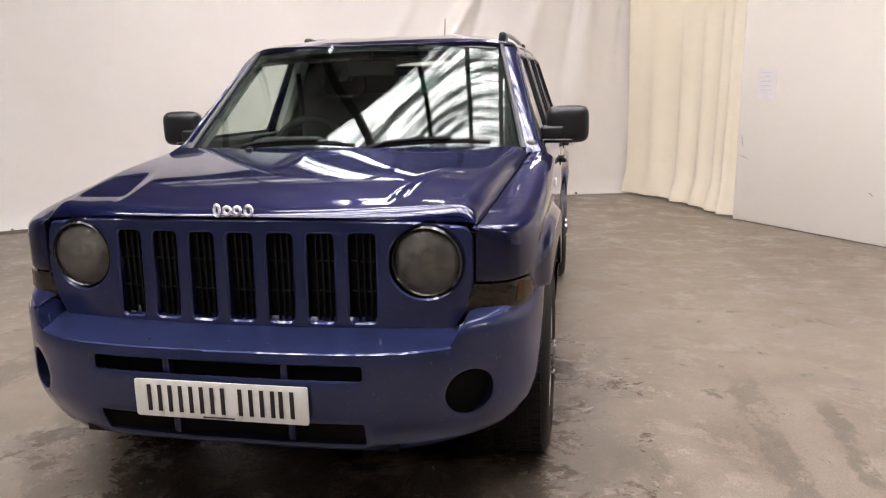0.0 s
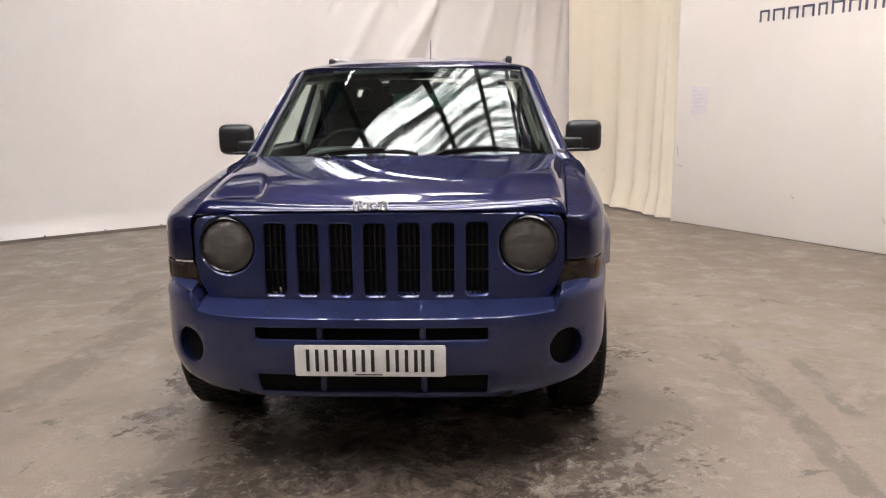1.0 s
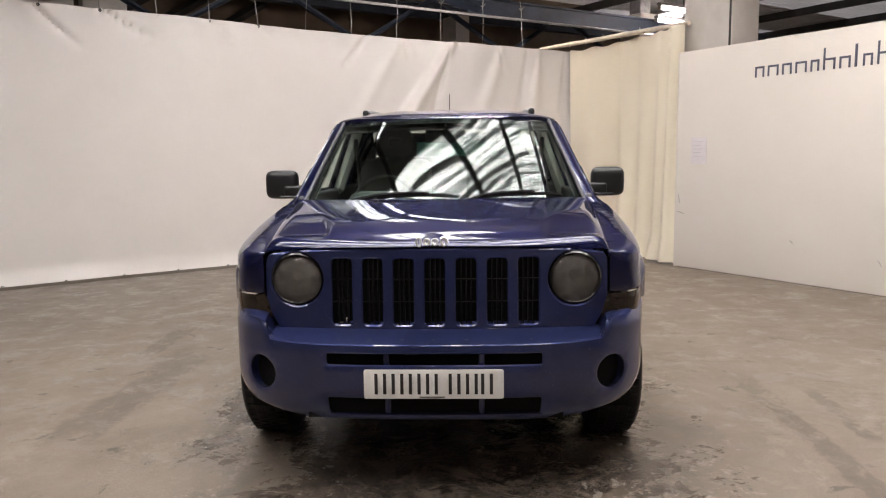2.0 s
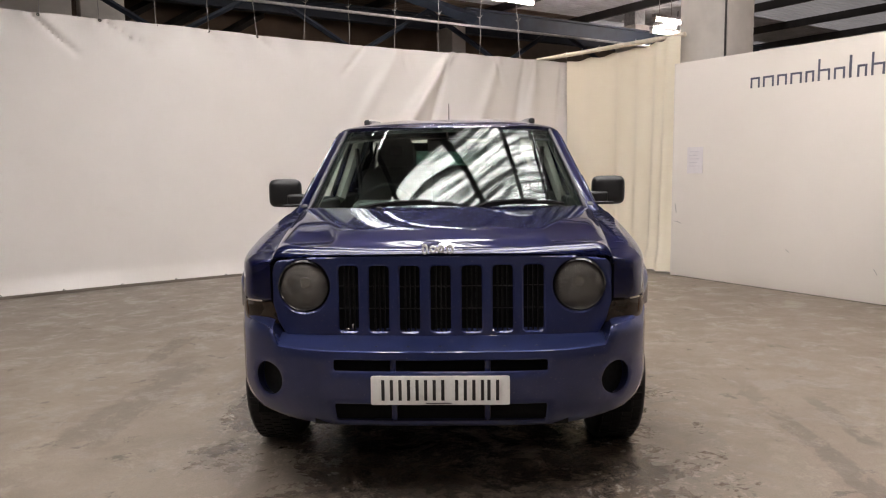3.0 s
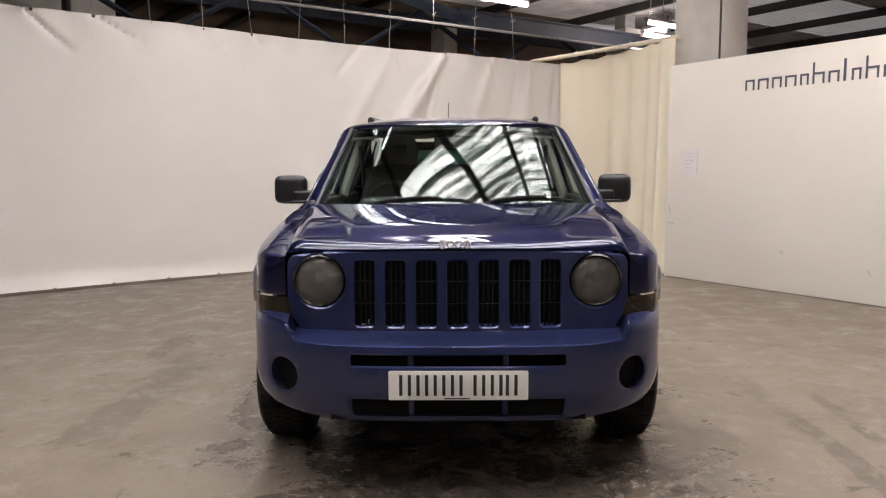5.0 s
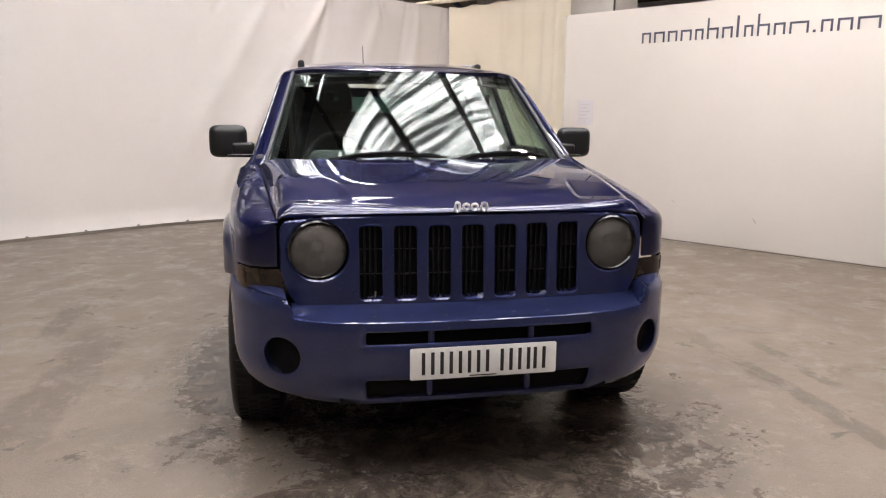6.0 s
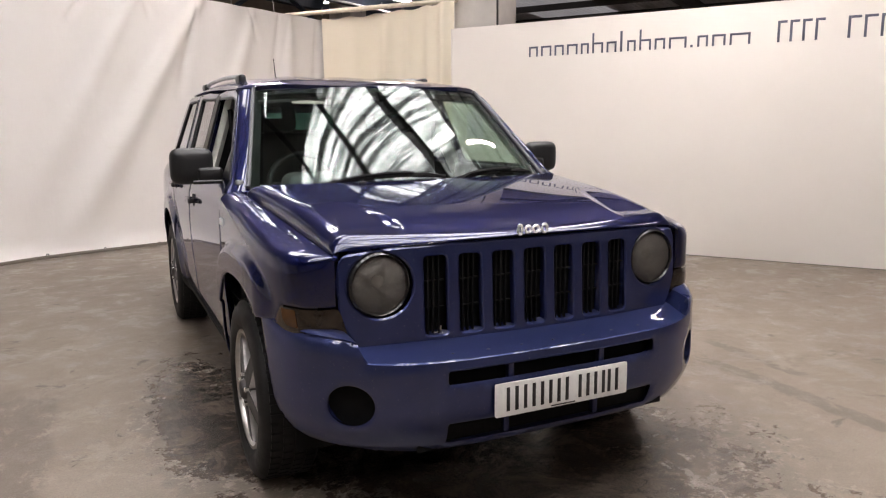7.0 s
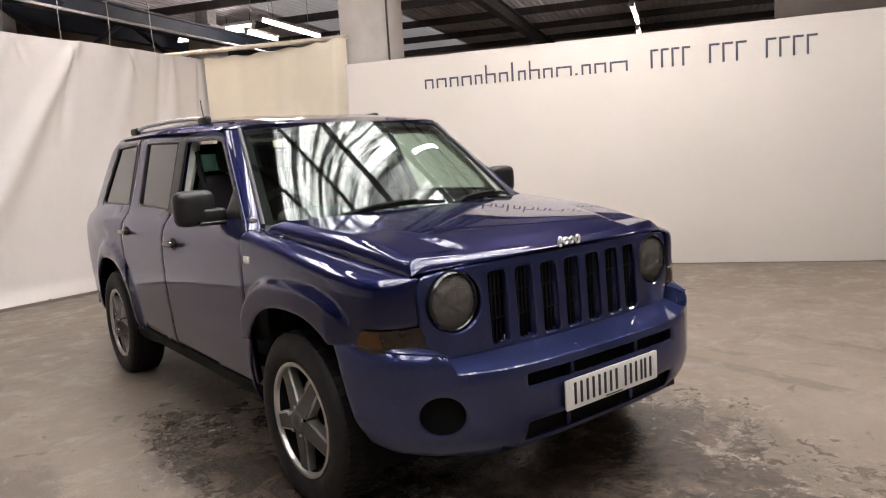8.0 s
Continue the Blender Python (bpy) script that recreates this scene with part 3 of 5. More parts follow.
def make_cords():
    """Cords from the roof to the eyelets along the top of the white sheet."""
    rnd = random.Random(2)
    s = 0.335
    while s < 0.985:
        x, y = sheet_line(BACK_LINE, s)
        top = back_height(x)
        cord = thing("hanging_cord", (x, y, top), "thin grey cord tied to an eyelet of the white sheet", "cord", "cords above the sheet")
        lean = rnd.uniform(-0.10, 0.10)
        pts = [(lean * k / 9 * 1.4 + rnd.uniform(-0.008, 0.008), rnd.uniform(-0.008, 0.008), -0.03 + (ROOF_Z - top) * k / 9) for k in range(10)]
        part("string", tube_bm(pts, 0.0045, 6), CORD, cord)
        part("knot", tube_bm([(pts[3][0] - 0.03, 0, pts[3][2] + 0.02), (pts[3][0], 0.004, pts[3][2]), (pts[3][0] + 0.035, 0, pts[3][2] + 0.045)], 0.005, 6), CORD, cord)
        eyelet = lathe_bm([(-0.006, 0.008), (-0.006, 0.016), (0.006, 0.016), (0.006, 0.008)], 14, "y", True)
        bmesh.ops.translate(eyelet, vec=(0, 0, -0.03), verts=eyelet.verts)
        part("eyelet", eyelet, DARKSTEEL, cord)
        s += 0.0385


def make_board_wall():
    h = 2.435
    wall = structure("wall_boards", hall_bm(0, 7.6, 0.0, 0.10, 0.007, h, 0.002), BOARD, "plain white painted board wall, free standing", "wall")
    part("end_post", hall_bm(-0.018, -0.0005, 0.0, 0.10, 0, h), BOARD, wall)
    # added dark strip: the shade of the gap under the boards
    part("gap_strip", hall_bm(0.03, 7.5, 0.015, 0.09, 0, 0.0065), DARKSTEEL, wall, "dark strip standing for the shaded gap under the boards")
    for u0, z0, du, dz in ((2.285, 0.27, 0.035, 0.05), (1.42, 0.40, 0.04, 0.025), (0.02, 0.62, 0.10, 0.02), (0.03, 0.74, 0.02, 0.10)):
        a, b = hall(u0, -0.001, z0 + dz), hall(u0 + du, -0.001, z0)
        part("scuff", tube_bm([a, a.lerp(b, 0.4) + Vector((0, 0, 0.006)), b], 0.003, 5), CORD, wall, "grey scuff mark")
    return wall


def wall_bar(u0, u1, z0, z1, parent, name="bar"):
    bm = hall_bm(u0, u1, -0.0045, -0.0005, z0, z1, 0.0008)
    return part(name, bm, WALLINK, parent)


def make_wall_signs():
    """Lettering on the board wall, given as plain bars of its height and spacing."""
    z = 2.066
    x, tall = 0.108, 0.205
    sign = thing("wall_sign", (0, 0, 0), "slate grey lettering high on the white board wall", "sign")
    # (width, height) of each letter, in thousandths
    letters = [(105, 0), (120, 0), (105, 0), (118, 0), (88, 0), (118, 1), (105, 0), (38, 1), (88, 0), (118, 1), (105, 0), (170, 0), (30, 2), (100, 0), (125, 0), (185, 0)]
    total = sum(w for w, _ in letters)
    gap = (2.262 - total * 0.001) / (len(letters) - 1)
    u = 0.964
    for w, kind in letters:
        w *= 0.001
        top = z + (tall if kind == 1 else 0.024 if kind == 2 else x)
        # stem at each side of the letter and a low bridge, so that it weighs as much as a letter does
        if kind == 2 or w < 0.05:
            wall_bar(u, u + min(w, 0.024), z, top, sign)
        else:
            wall_bar(u, u + 0.020, z, top, sign)
            wall_bar(u + w - 0.020, u + w, z, z + x, sign)
            wall_bar(u + 0.0205, u + w - 0.0205, z + x - 0.020, z + x, sign)
        u += w + gap
    sign2 = thing("wall_sign", (0, 0, 0), "row of slate grey numerals on the white board wall", "sign")
    for a, b, n in ((3.445, 3.862, 4), (4.018, 4.398, 3), (4.548, 5.040, 4)):
        w = (b - a) / n
        for k in range(n):
            s = a + w * k + 0.012
            e = a + w * (k + 1) - 0.012
            wall_bar(s, s + 0.022, z, z + 0.192, sign2)
            wall_bar(s + 0.0225, e, z + 0.170, z + 0.192, sign2)
    notice = part("paper_notice", hall_bm(0.19, 0.40, -0.0042, -0.0006, 1.19, 1.485), PAPER)
    tagged(notice, "white paper notice stuck to the board wall", "notice")
    for k in range(5):
        bm = hall_bm(0.22, 0.35 - 0.02 * (k % 2), -0.0052, -0.0044, 1.27 + 0.04 * k, 1.277 + 0.04 * k)
        part("line", bm, NOTICEINK, notice)


def corrugated(u0, u1, v0, v1, z, pitch=0.15, depth=0.035):
    """Profiled sheet whose ribs run along V."""
    bm = bmesh.new()
    us = []
    u = u0
    while u < u1 - 1e-6:
        us += [(u, 0), (u + pitch * 0.35, 0), (u + pitch * 0.5, depth), (u + pitch * 0.85, depth)]
        u += pitch
    us.append((u1, 0))
    a = [bm.verts.new(hall(uu, v0, z + d)) for uu, d in us]
    b = [bm.verts.new(hall(uu, v1, z + d)) for uu, d in us]
    for i in range(len(us) - 1):
        bm.faces.new((a[i], a[i + 1], b[i + 1], b[i]))
    return thicken(bm, 0.004)


# glowing fields of the roof, in place of daylight: (u0, u1, v0, v1, sheet)
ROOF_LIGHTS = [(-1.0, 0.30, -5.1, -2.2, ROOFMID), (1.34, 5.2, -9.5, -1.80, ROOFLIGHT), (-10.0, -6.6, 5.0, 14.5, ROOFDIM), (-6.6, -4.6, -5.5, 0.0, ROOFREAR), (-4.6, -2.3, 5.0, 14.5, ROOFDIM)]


def make_roof():
    u0, u1, v0, v1 = -14.0, 16.0, -17.0, 15.0
    z = ROOF_Z + 0.22
    bms, last = [], u0
    for a, b, c, d, _ in sorted(ROOF_LIGHTS, key=lambda r: r[0]):
        bms += [corrugated(last, a, v0, v1, z), corrugated(a, b, v0, c, z), corrugated(a, b, d, v1, z)]
        last = b
    bms.append(corrugated(last, u1, v0, v1, z))
    structure("ceiling", join_bm(*bms[3:]), ROOFSHEET, "grey corrugated hall roof", "ceiling", 20)
    structure("ceiling_rear", join_bm(*bms[:3]), BROWNROOF, "brown corrugated roof behind the sheet", "ceiling", 20)
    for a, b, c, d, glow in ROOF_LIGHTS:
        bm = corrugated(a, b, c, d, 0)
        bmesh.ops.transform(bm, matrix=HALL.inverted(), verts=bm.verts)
        ob = structure("roof_light", bm, glow, "translucent roof sheet, weathered, glowing by itself in place of daylight", "roof light", 20)
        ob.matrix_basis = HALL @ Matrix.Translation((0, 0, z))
    # unseen lid added above the roof keeps the hall closed to the sky
    structure("sky_lid", hall_bm(u0, u1, v0, v1, z + 0.12, z + 0.2), HALLWALL, "unseen lid above the roof that keeps the sky out", "roof")
    v = -4.1 - 1.05 * 12
    k = 0
    while v < v1:
        beam = structure("trim_purlin", hall_bm(u0, u1, v - 0.04, v + 0.04, z - 0.16, z - 0.002), DARKSTEEL, "dark steel purlin under the roof sheets", "beam")
        v += 1.05 if v < 0 else 2.3
    for u in (-12.5, -7.4, 0.2, 6.4, 12.4):
        m = DARKSTEEL if u > -3 else BLUESTEEL
        structure("trim_rafter", join_bm(hall_bm(u - 0.09, u + 0.09, v0, v1, ROOF_Z - 0.24, ROOF_Z - 0.21), hall_bm(u - 0.012, u + 0.012, v0, v1, ROOF_Z - 0.21, ROOF_Z + 0.03), hall_bm(u - 0.09, u + 0.09, v0, v1, ROOF_Z + 0.03, ROOF_Z + 0.058)),
                  m, "deep painted steel rafter across the hall", "beam")
    structure("wall_partition", hall_bm(5.35, u1, 6.0, 6.2, 0, ROOF_Z), PALEWALL, "pale painted upper wall beyond the boards", "wall")
    for name, b in (("wall_north", (u0 - 0.2, u0, v0, v1)), ("wall_south", (u1, u1 + 0.2, v0, v1)), ("wall_west", (u0, u1, v0 - 0.2, v0)), ("wall_east", (u0, u1, v1, v1 + 0.2))):
        structure(name, hall_bm(*b, 0, z + 0.2), HALLWALL if name in ("wall_north",) else PALEWALL, "plain painted hall wall", "wall")


def make_column(u0, u1, v0, v1, label):
    col = thing("column", hall((u0 + u1) / 2, (v0 + v1) / 2), label, "column", "columns of the hall", "structure")
    inv = col.matrix_basis.inverted()
    bm = hall_bm(u0, u1, v0, v1, 0, ROOF_Z - 0.25, 0.012)
    bmesh.ops.transform(bm, matrix=inv, verts=bm.verts)
    part("shaft", bm, PLASTER, col)
    return col


def make_columns():
    col = make_column(-0.18, 0.47, 0.27, 0.74, "square painted concrete column behind the board wall")
    base = col.matrix_basis.translation
    p = hall(0.452, 0.256) - base
    part("conduit", tube_bm([(p.x, p.y, 0), (p.x, p.y, ROOF_Z - 0.3)], 0.012, 8), DARKSTEEL, col, "dark cable conduit")
    for v0, v1 in ((-7.1, -5.42), (-5.30, -4.68), (1.40, 1.72)):
        make_column(-7.2, -6.72, v0, v1, "pale square column beyond the sheet")
    # added backdrop wall, standing for the brown roof underside
    structure("wall_rear", hall_bm(-8.8, -8.6, -16.9, 14.9, 0, ROOF_Z + 0.2), BROWNROOF, "brown backdrop wall in place of the roof underside behind the sheet", "wall")


def make_tube_light(u, v0, v1):
    z = 4.05 if u > 2.5 and v0 < 0 else 3.65 if v0 > 2.5 else 3.62
    lamp = thing("tube_light", HALL @ Matrix.Translation((u, (v0 + v1) / 2, z)), "white fluorescent batten light hanging under the roof, lit", "light", "tube lights")
    half = (v1 - v0) / 2
    part("batten", box_bm((0.09, half * 2, 0.05), (0, 0, 0.055), 0.008), GALV, lamp)
    for s in (-1, 1):
        part("end_cap", box_bm((0.07, 0.03, 0.06), (0, s * (half - 0.016), 0.0), 0.006), PLASTER, lamp)
    part("tube", tube_bm([(0, -half + 0.032, 0), (0, half - 0.032, 0)], 0.027, 12), TUBE, lamp)
    for s in (-0.6, 0.6):
        part("hanger", tube_bm([(0, s * half, 0.081), (0, s * half, ROOF_Z + 0.235 - z)], 0.006, 6), CORD, lamp)


def make_panel_light(u, v, z, wide, tall):
    """A short diffuser light with a sloping face, fixed to the beam."""
    lamp = thing("panel_light", HALL @ Matrix.Translation((u, v, z)), "short white diffuser light under the far roof, lit", "light")
    lean = Matrix.Rotation(radians(-30), 4, "X")
    part("casing", box_bm((wide + 0.05, 0.10, tall + 0.05), (0, 0.06, 0.03), 0.01, lean), GALV, lamp)
    part("diffuser", box_bm((wide, 0.02, tall), (0, -0.004, 0), 0.006, lean), DIFFUSER, lamp)
    for s in (-0.4, 0.4):
        part("hanger", tube_bm([(s * wide, 0.08, tall * 0.4), (s * wide, 0.08, ROOF_Z + 0.1 - z)], 0.01, 6), DARKSTEEL, lamp)


def make_lights():
    make_panel_light(-5.0, 5.6, 4.16, 0.70, 0.20)
    make_panel_light(-6.9, 6.5, 4.28, 0.42, 0.16)
    for u, v0, v1 in ((2.95, -2.2, -0.35), (-2.67, -1.85, 0.13), (-2.67, 2.64, 4.72), (-3.45, 3.45, 4.5), (3.0, 5.3, 7.35), (2.95, 8.2, 9.3), (8.4, -1.5, 0.5), (8.4, -9.5, -7.3)):
        make_tube_light(u, v0, v1)


def make_hall_extras():
    duct = thing("air_duct", hall(-5.43, 5.17, 3.85), "boxy pale sheet metal air unit hung under the roof", "air duct")
    turn = Matrix.Rotation(radians(HALL_TURN), 4, "Z")
    part("casing", box_bm((0.56, 0.55, 0.70), (0, 0, 0), 0.02, turn), PLASTER, duct)
    part("flange", box_bm((0.30, 0.30, 0.38), (0, 0, 0.54), 0.01, turn), GALV, duct)
    u = -6.0
    brace = thing("roof_brace", hall(u, -4, 3.6), "slanting dark steel roof brace", "beam", "roof braces")
    b = brace.matrix_basis.translation
    for k in range(6):
        v = -12 + 3.1 * k
        part("bar", tube_bm([hall(u, v, ROOF_Z - 0.2) - b, hall(u + 0.2, v + 1.55, 3.25) - b, hall(u, v + 3.1, ROOF_Z - 0.2) - b], 0.05, 6), BLUESTEEL, brace)
    part("chord", tube_bm([hall(u + 0.2, -12, 3.25) - b, hall(u + 0.2, 8, 3.25) - b], 0.045, 6), DARKSTEEL, brace)
    beam = thing("roof_beam", hall(-4.4, 4, 3.7), "deep dark blue steel beam hung under the roof", "beam")
    b = beam.matrix_basis.translation
    inv = beam.matrix_basis.inverted()
    for z0, z1, half in ((3.60, 3.63, 0.08), (3.63, 3.85, 0.01), (3.85, 3.88, 0.08)):
        bm = hall_bm(-4.4 - half, -4.4 + half, 0.1, 8.0, z0, z1)
        bmesh.ops.transform(bm, matrix=inv, verts=bm.verts)
        part("flange" if half > 0.05 else "web", bm, BLUESTEEL, beam)
    part("strut", tube_bm([hall(-4.4, 0.3, 3.72) - b, hall(-4.6, -2.6, 4.33) - b], 0.10, 4), BLUESTEEL, beam)
    for v in (-3.0, -3.9, -1.9):
        part("strut", tube_bm([hall(-8.4, v, 4.3) - b, hall(-8.4, v - 1.6, 3.3) - b], 0.09, 4), DARKSTEEL, beam)
    pipe = thing("service_pipe", hall(-4, 0, 3.3), "thin galvanised pipe run under the roof", "pipe")
    b = pipe.matrix_basis.translation
    part("run", tube_bm([hall(-3.6, -12, 3.42) - b, hall(-3.6, 10, 3.42) - b], 0.02, 8), GALV, pipe)


make_floor()
make_back_sheet()
make_hem_batten()
make_return_sheet()
make_rail()
make_cords()
make_board_wall()
make_wall_signs()
make_roof()
make_columns()
make_lights()
make_hall_extras()


# ---- the car ----
# it stands along +y with its nose at y = 0; its right-hand (driver's) side is at x < 0
FRONT_HUB, REAR_HUB, HUB_Z, TYRE_R = 0.758, 3.392, 0.335, 0.342

SIDE = [(0.26, 0.800), (0.36, 0.846), (0.45, 0.862), (0.56, 0.8695), (0.62, 0.8755), (0.70, 0.8795), (0.80, 0.882), (0.93, 0.878), (1.00, 0.868), (1.05, 0.844), (1.085, 0.812)]


def side_x(y, z):
    """Half width of the body sides."""
    if z > 1.085:
        x = 0.812 - 0.337 * (z - 1.085)
        if z > 1.50:
            x -= 0.9 * (z - 1.50) ** 1.5
    else:
        x = curve_at(SIDE, z)
    if y > 3.3:
        x -= 0.055 * max(0.0, (y - 3.45)) ** 2.4
    # flared lip round the rear wheel
    d = math.hypot((y - REAR_HUB) / 0.42, (z - 0.34) / 0.45) - 1
    if z < 1.0:
        x += 0.024 * smooth01((0.25 - d) / 0.08) * smooth01((z - 0.30) / 0.1)
    return x


FENDER_LINE = [(0.688, 0.188), (0.735, 0.198), (0.778, 0.222), (0.812, 0.262), (0.836, 0.315), (0.853, 0.38), (0.865, 0.46), (0.874, 0.58), (0.880, 0.72), (0.882, 0.95), (0.881, 1.195)]
BUMPER_LINE = [(0.0, -0.045), (0.2, -0.043), (0.40, -0.030), (0.52, -0.004), (0.62, 0.043), (0.70, 0.098), (0.76, 0.155), (0.808, 0.222), (0.838, 0.285), (0.862, 0.37), (0.876, 0.46)]


class Line:
    """A plan line read by its arc length."""

    def __init__(self, points):
        self.d = [0.0]
        for a, b in zip(points, points[1:]):
            self.d.append(self.d[-1] + math.hypot(b[0] - a[0], b[1] - a[1]))
        self.xs = list(zip(self.d, [p[0] for p in points]))
        self.ys = list(zip(self.d, [p[1] for p in points]))
        self.length = self.d[-1]

    def at(self, t):
        return curve_at(self.xs, t), curve_at(self.ys, t)

    def inward(self, t):
        a, b = self.at(max(0, t - 0.004)), self.at(min(self.length, t + 0.004))
        dx, dy = b[0] - a[0], b[1] - a[1]
        k = math.hypot(dx, dy)
        return -dy / k, dx / k

    def where(self, axis, value):
        pairs = self.xs if axis == "x" else self.ys
        lo, hi = 0.0, self.length
        for _ in range(40):
            mid = (lo + hi) / 2
            if curve_at(pairs, mid) < value:
                lo = mid
            else:
                hi = mid
        return lo


FENDER, BUMP = Line(FENDER_LINE), Line(BUMPER_LINE)


def arch_z(y, hub, a=0.415, b=0.442):
    q = abs(y - hub) / a
    return 0.335 + b * max(0.0, 1 - q ** 2.5) ** 0.4


HOOD_EDGE_Z = [(0.12, 0.905), (0.20, 0.918), (0.30, 0.932), (0.60, 0.975), (1.0, 1.030), (1.25, 1.060)]
HOOD_EDGE_X = [(0.12, 0.676), (0.20, 0.690), (0.30, 0.702), (0.60, 0.730), (1.0, 0.768), (1.25, 0.790)]


def fender_place(sign):
    def place(t, z):
        x, y = FENDER.at(t)
        top = curve_at(HOOD_EDGE_Z, y)
        zs = top - 0.070
        nx, ny = FENDER.inward(t)
        off, k = 0.0, 0.0
        if z > zs:
            s = min(1.0, (z - zs) / (top - 0.0045 - zs))
            z = zs + (top - zs) * math.sin(s * math.pi / 2) ** 0.60
            k = 1 - max(0.0, math.cos(s * math.pi / 2)) ** 0.60
        if y > 0.34:
            d = ((abs(y - FRONT_HUB) / 0.415) ** 2.8 + (max(0.0, z - 0.335) / 0.442) ** 2.8) ** (1 / 2.8) - 1
            off -= 0.030 * smooth01((0.265 - d) / 0.085) * smooth01((y - 0.34) / 0.14)
        if z < 0.60:
            off += (0.882 - curve_at(SIDE, z)) * smooth01((y - 0.9) / 0.2)
        fx, fy = x + nx * off, y + ny * off
        return (sign * lerp(fx, curve_at(HOOD_EDGE_X, y) + 0.0012, k), lerp(fy, y, k), z)
    return place


def make_fender(car, sign):
    ys = steps(0.462, 1.163, 36)
    arch = [(FENDER.where("y", y), arch_z(y, FRONT_HUB)) for y in ys]
    end = FENDER.where("y", 1.19)
    outer = [(0.004, 0.757), (FENDER.where("y", 0.31), 0.757), (FENDER.where("y", 0.345), 0.700)]
    outer += arch
    outer += [(FENDER.where("y", 1.172), 0.30), (end, 0.30), (end, 1.050)]
    tops = [y for y in steps(1.15, 0.20, 22)]
    outer += [(FENDER.where("y", y), curve_at(HOOD_EDGE_Z, y) - 0.004) for y in tops]
    outer += [(0.004, 0.914)]
    fender = part("fender", panel_bm(outer, [], fender_place(sign), 0.0115, 0.012, 0.003, (sign, -0.3, 0.2)), PAINT, car)
    # side repeater
    x, y = FENDER.at(FENDER.where("y", 1.12))
    rep = box_bm((0.012, 0.052, 0.030), (sign * (x + 0.002), 1.12, 0.936), 0.004)
    part("side_repeater", rep, PLATE, fender, "small clear side repeater lamp")


HOOD_REAR = 0.968


def hood_y(u, v):
    """Along the hood: v = 0 at the nose, 1 at the cowl; both ends bow in plan."""
    front = 0.128 + 0.090 * abs(u) ** 2.6
    rear = HOOD_REAR + 0.165 * u * u
    return lerp(front, rear, v)


def hood_point(u, v, lip=0.0):
    y = hood_y(u, v)
    a = abs(u)
    hx = curve_at(HOOD_EDGE_X, y) - 0.0030
    x = u * hx
    edge = curve_at(HOOD_EDGE_Z, y) - 0.004
    centre = curve_at([(0.10, 0.950), (0.15, 0.9625), (0.20, 0.9765), (0.27, 0.9965), (0.36, 1.0160), (0.50, 1.0365), (0.75, 1.0655), (1.0, 1.0915), (1.3, 1.119)], y)
    crest = centre - lerp(0.006, 0.022, smooth01((y - 0.2) / 0.9)) * a * a
    # raised middle field with a short bevel at its sides
    w = lerp(0.44, 0.66, smooth01((y - 0.20) / 0.95))
    crest -= 0.015 * (1 - smooth01((w - abs(x)) / 0.045 + 0.5)) * smooth01((y - 0.18) / 0.13) * (1 - smooth01((y - 0.26) / 0.42))
    q = max(0.0, (a - 0.90) / 0.10)
    z = lerp(min(edge, crest), crest, math.sqrt(max(0.0, 1 - q * q)))
    return x, y, z


def make_hood(car):
    us = sorted(set([round(s, 4) for s in steps(-0.9, 0.9, 150)] + [s * w for s in (-1, 1) for w in (0.915, 0.93, 0.945, 0.958, 0.97, 0.98, 0.988, 0.994, 0.998, 1.0)]))
    vs = [0.0, 0.0006, 0.0015, 0.0028, 0.0045, 0.009, 0.015, 0.021, 0.027, 0.033, 0.039, 0.046, 0.055, 0.068, 0.085] + steps(0.105, 0.985, 64) + [0.994, 1.0]

    def f(u, v):
        x, y, z = hood_point(u, v)
        a = abs(u)
        if v < 0.05:
            s = (0.05 - v) / 0.05
            seam = 0.950 - 0.024 * a ** 2.4
            crest = hood_point(u, 0.05)[2]
            z = lerp(min(seam, crest), crest, max(0.0, 1 - s ** 1.7) ** 0.72)
            y -= 0.004 * s
        if a > 0.985:
            z -= 0.002 * (a - 0.985) / 0.015
        if v > 0.985:
            z -= 0.008 * (v - 0.985) / 0.015
        return x, y, z
    hood = part("hood", grid_bm(f, us, vs, 0.010), PAINT, car, "deep blue glossy bonnet with raised centre", 50)
    # chrome maker's badge, kept as plain rounded shapes
    def on_lip(x):
        p = f(x / 0.67, 0.012)
        return p[1] - 0.007, p[2] + 0.006
    for x0, w, h in ((-0.060, 0.020, 0.040), (-0.028, 0.026, 0.026), (0.003, 0.026, 0.026), (0.038, 0.026, 0.034)):
        y, z = on_lip(x0)
        ring = [(x0 + w * 0.42 * math.cos(k * math.tau / 18), y - 0.004, z + 0.003 + h * 0.42 * math.sin(k * math.tau / 18)) for k in range(18)]
        part("badge", tube_bm(ring, 0.0048, 8, True), BADGE, hood, "chrome badge shape")
    for x in (-0.33, 0.30):
        p = hood_point(x / 0.76, 0.93)
        nozzle = join_bm(box_bm((0.030, 0.022, 0.010), (x, p[1], p[2] + 0.004), 0.004), box_bm((0.012, 0.008, 0.008), (x, p[1] + 0.006, p[2] + 0.012), 0.003))
        part("washer_jet", nozzle, BLACK, hood, "black washer jet")
    return hood


def grille_y(x, z):
    return 0.112 + 0.135 * x * x + 0.20 * max(0, abs(x) - 0.60) ** 1.5 + 0.016 * (z - 0.61) / 0.33


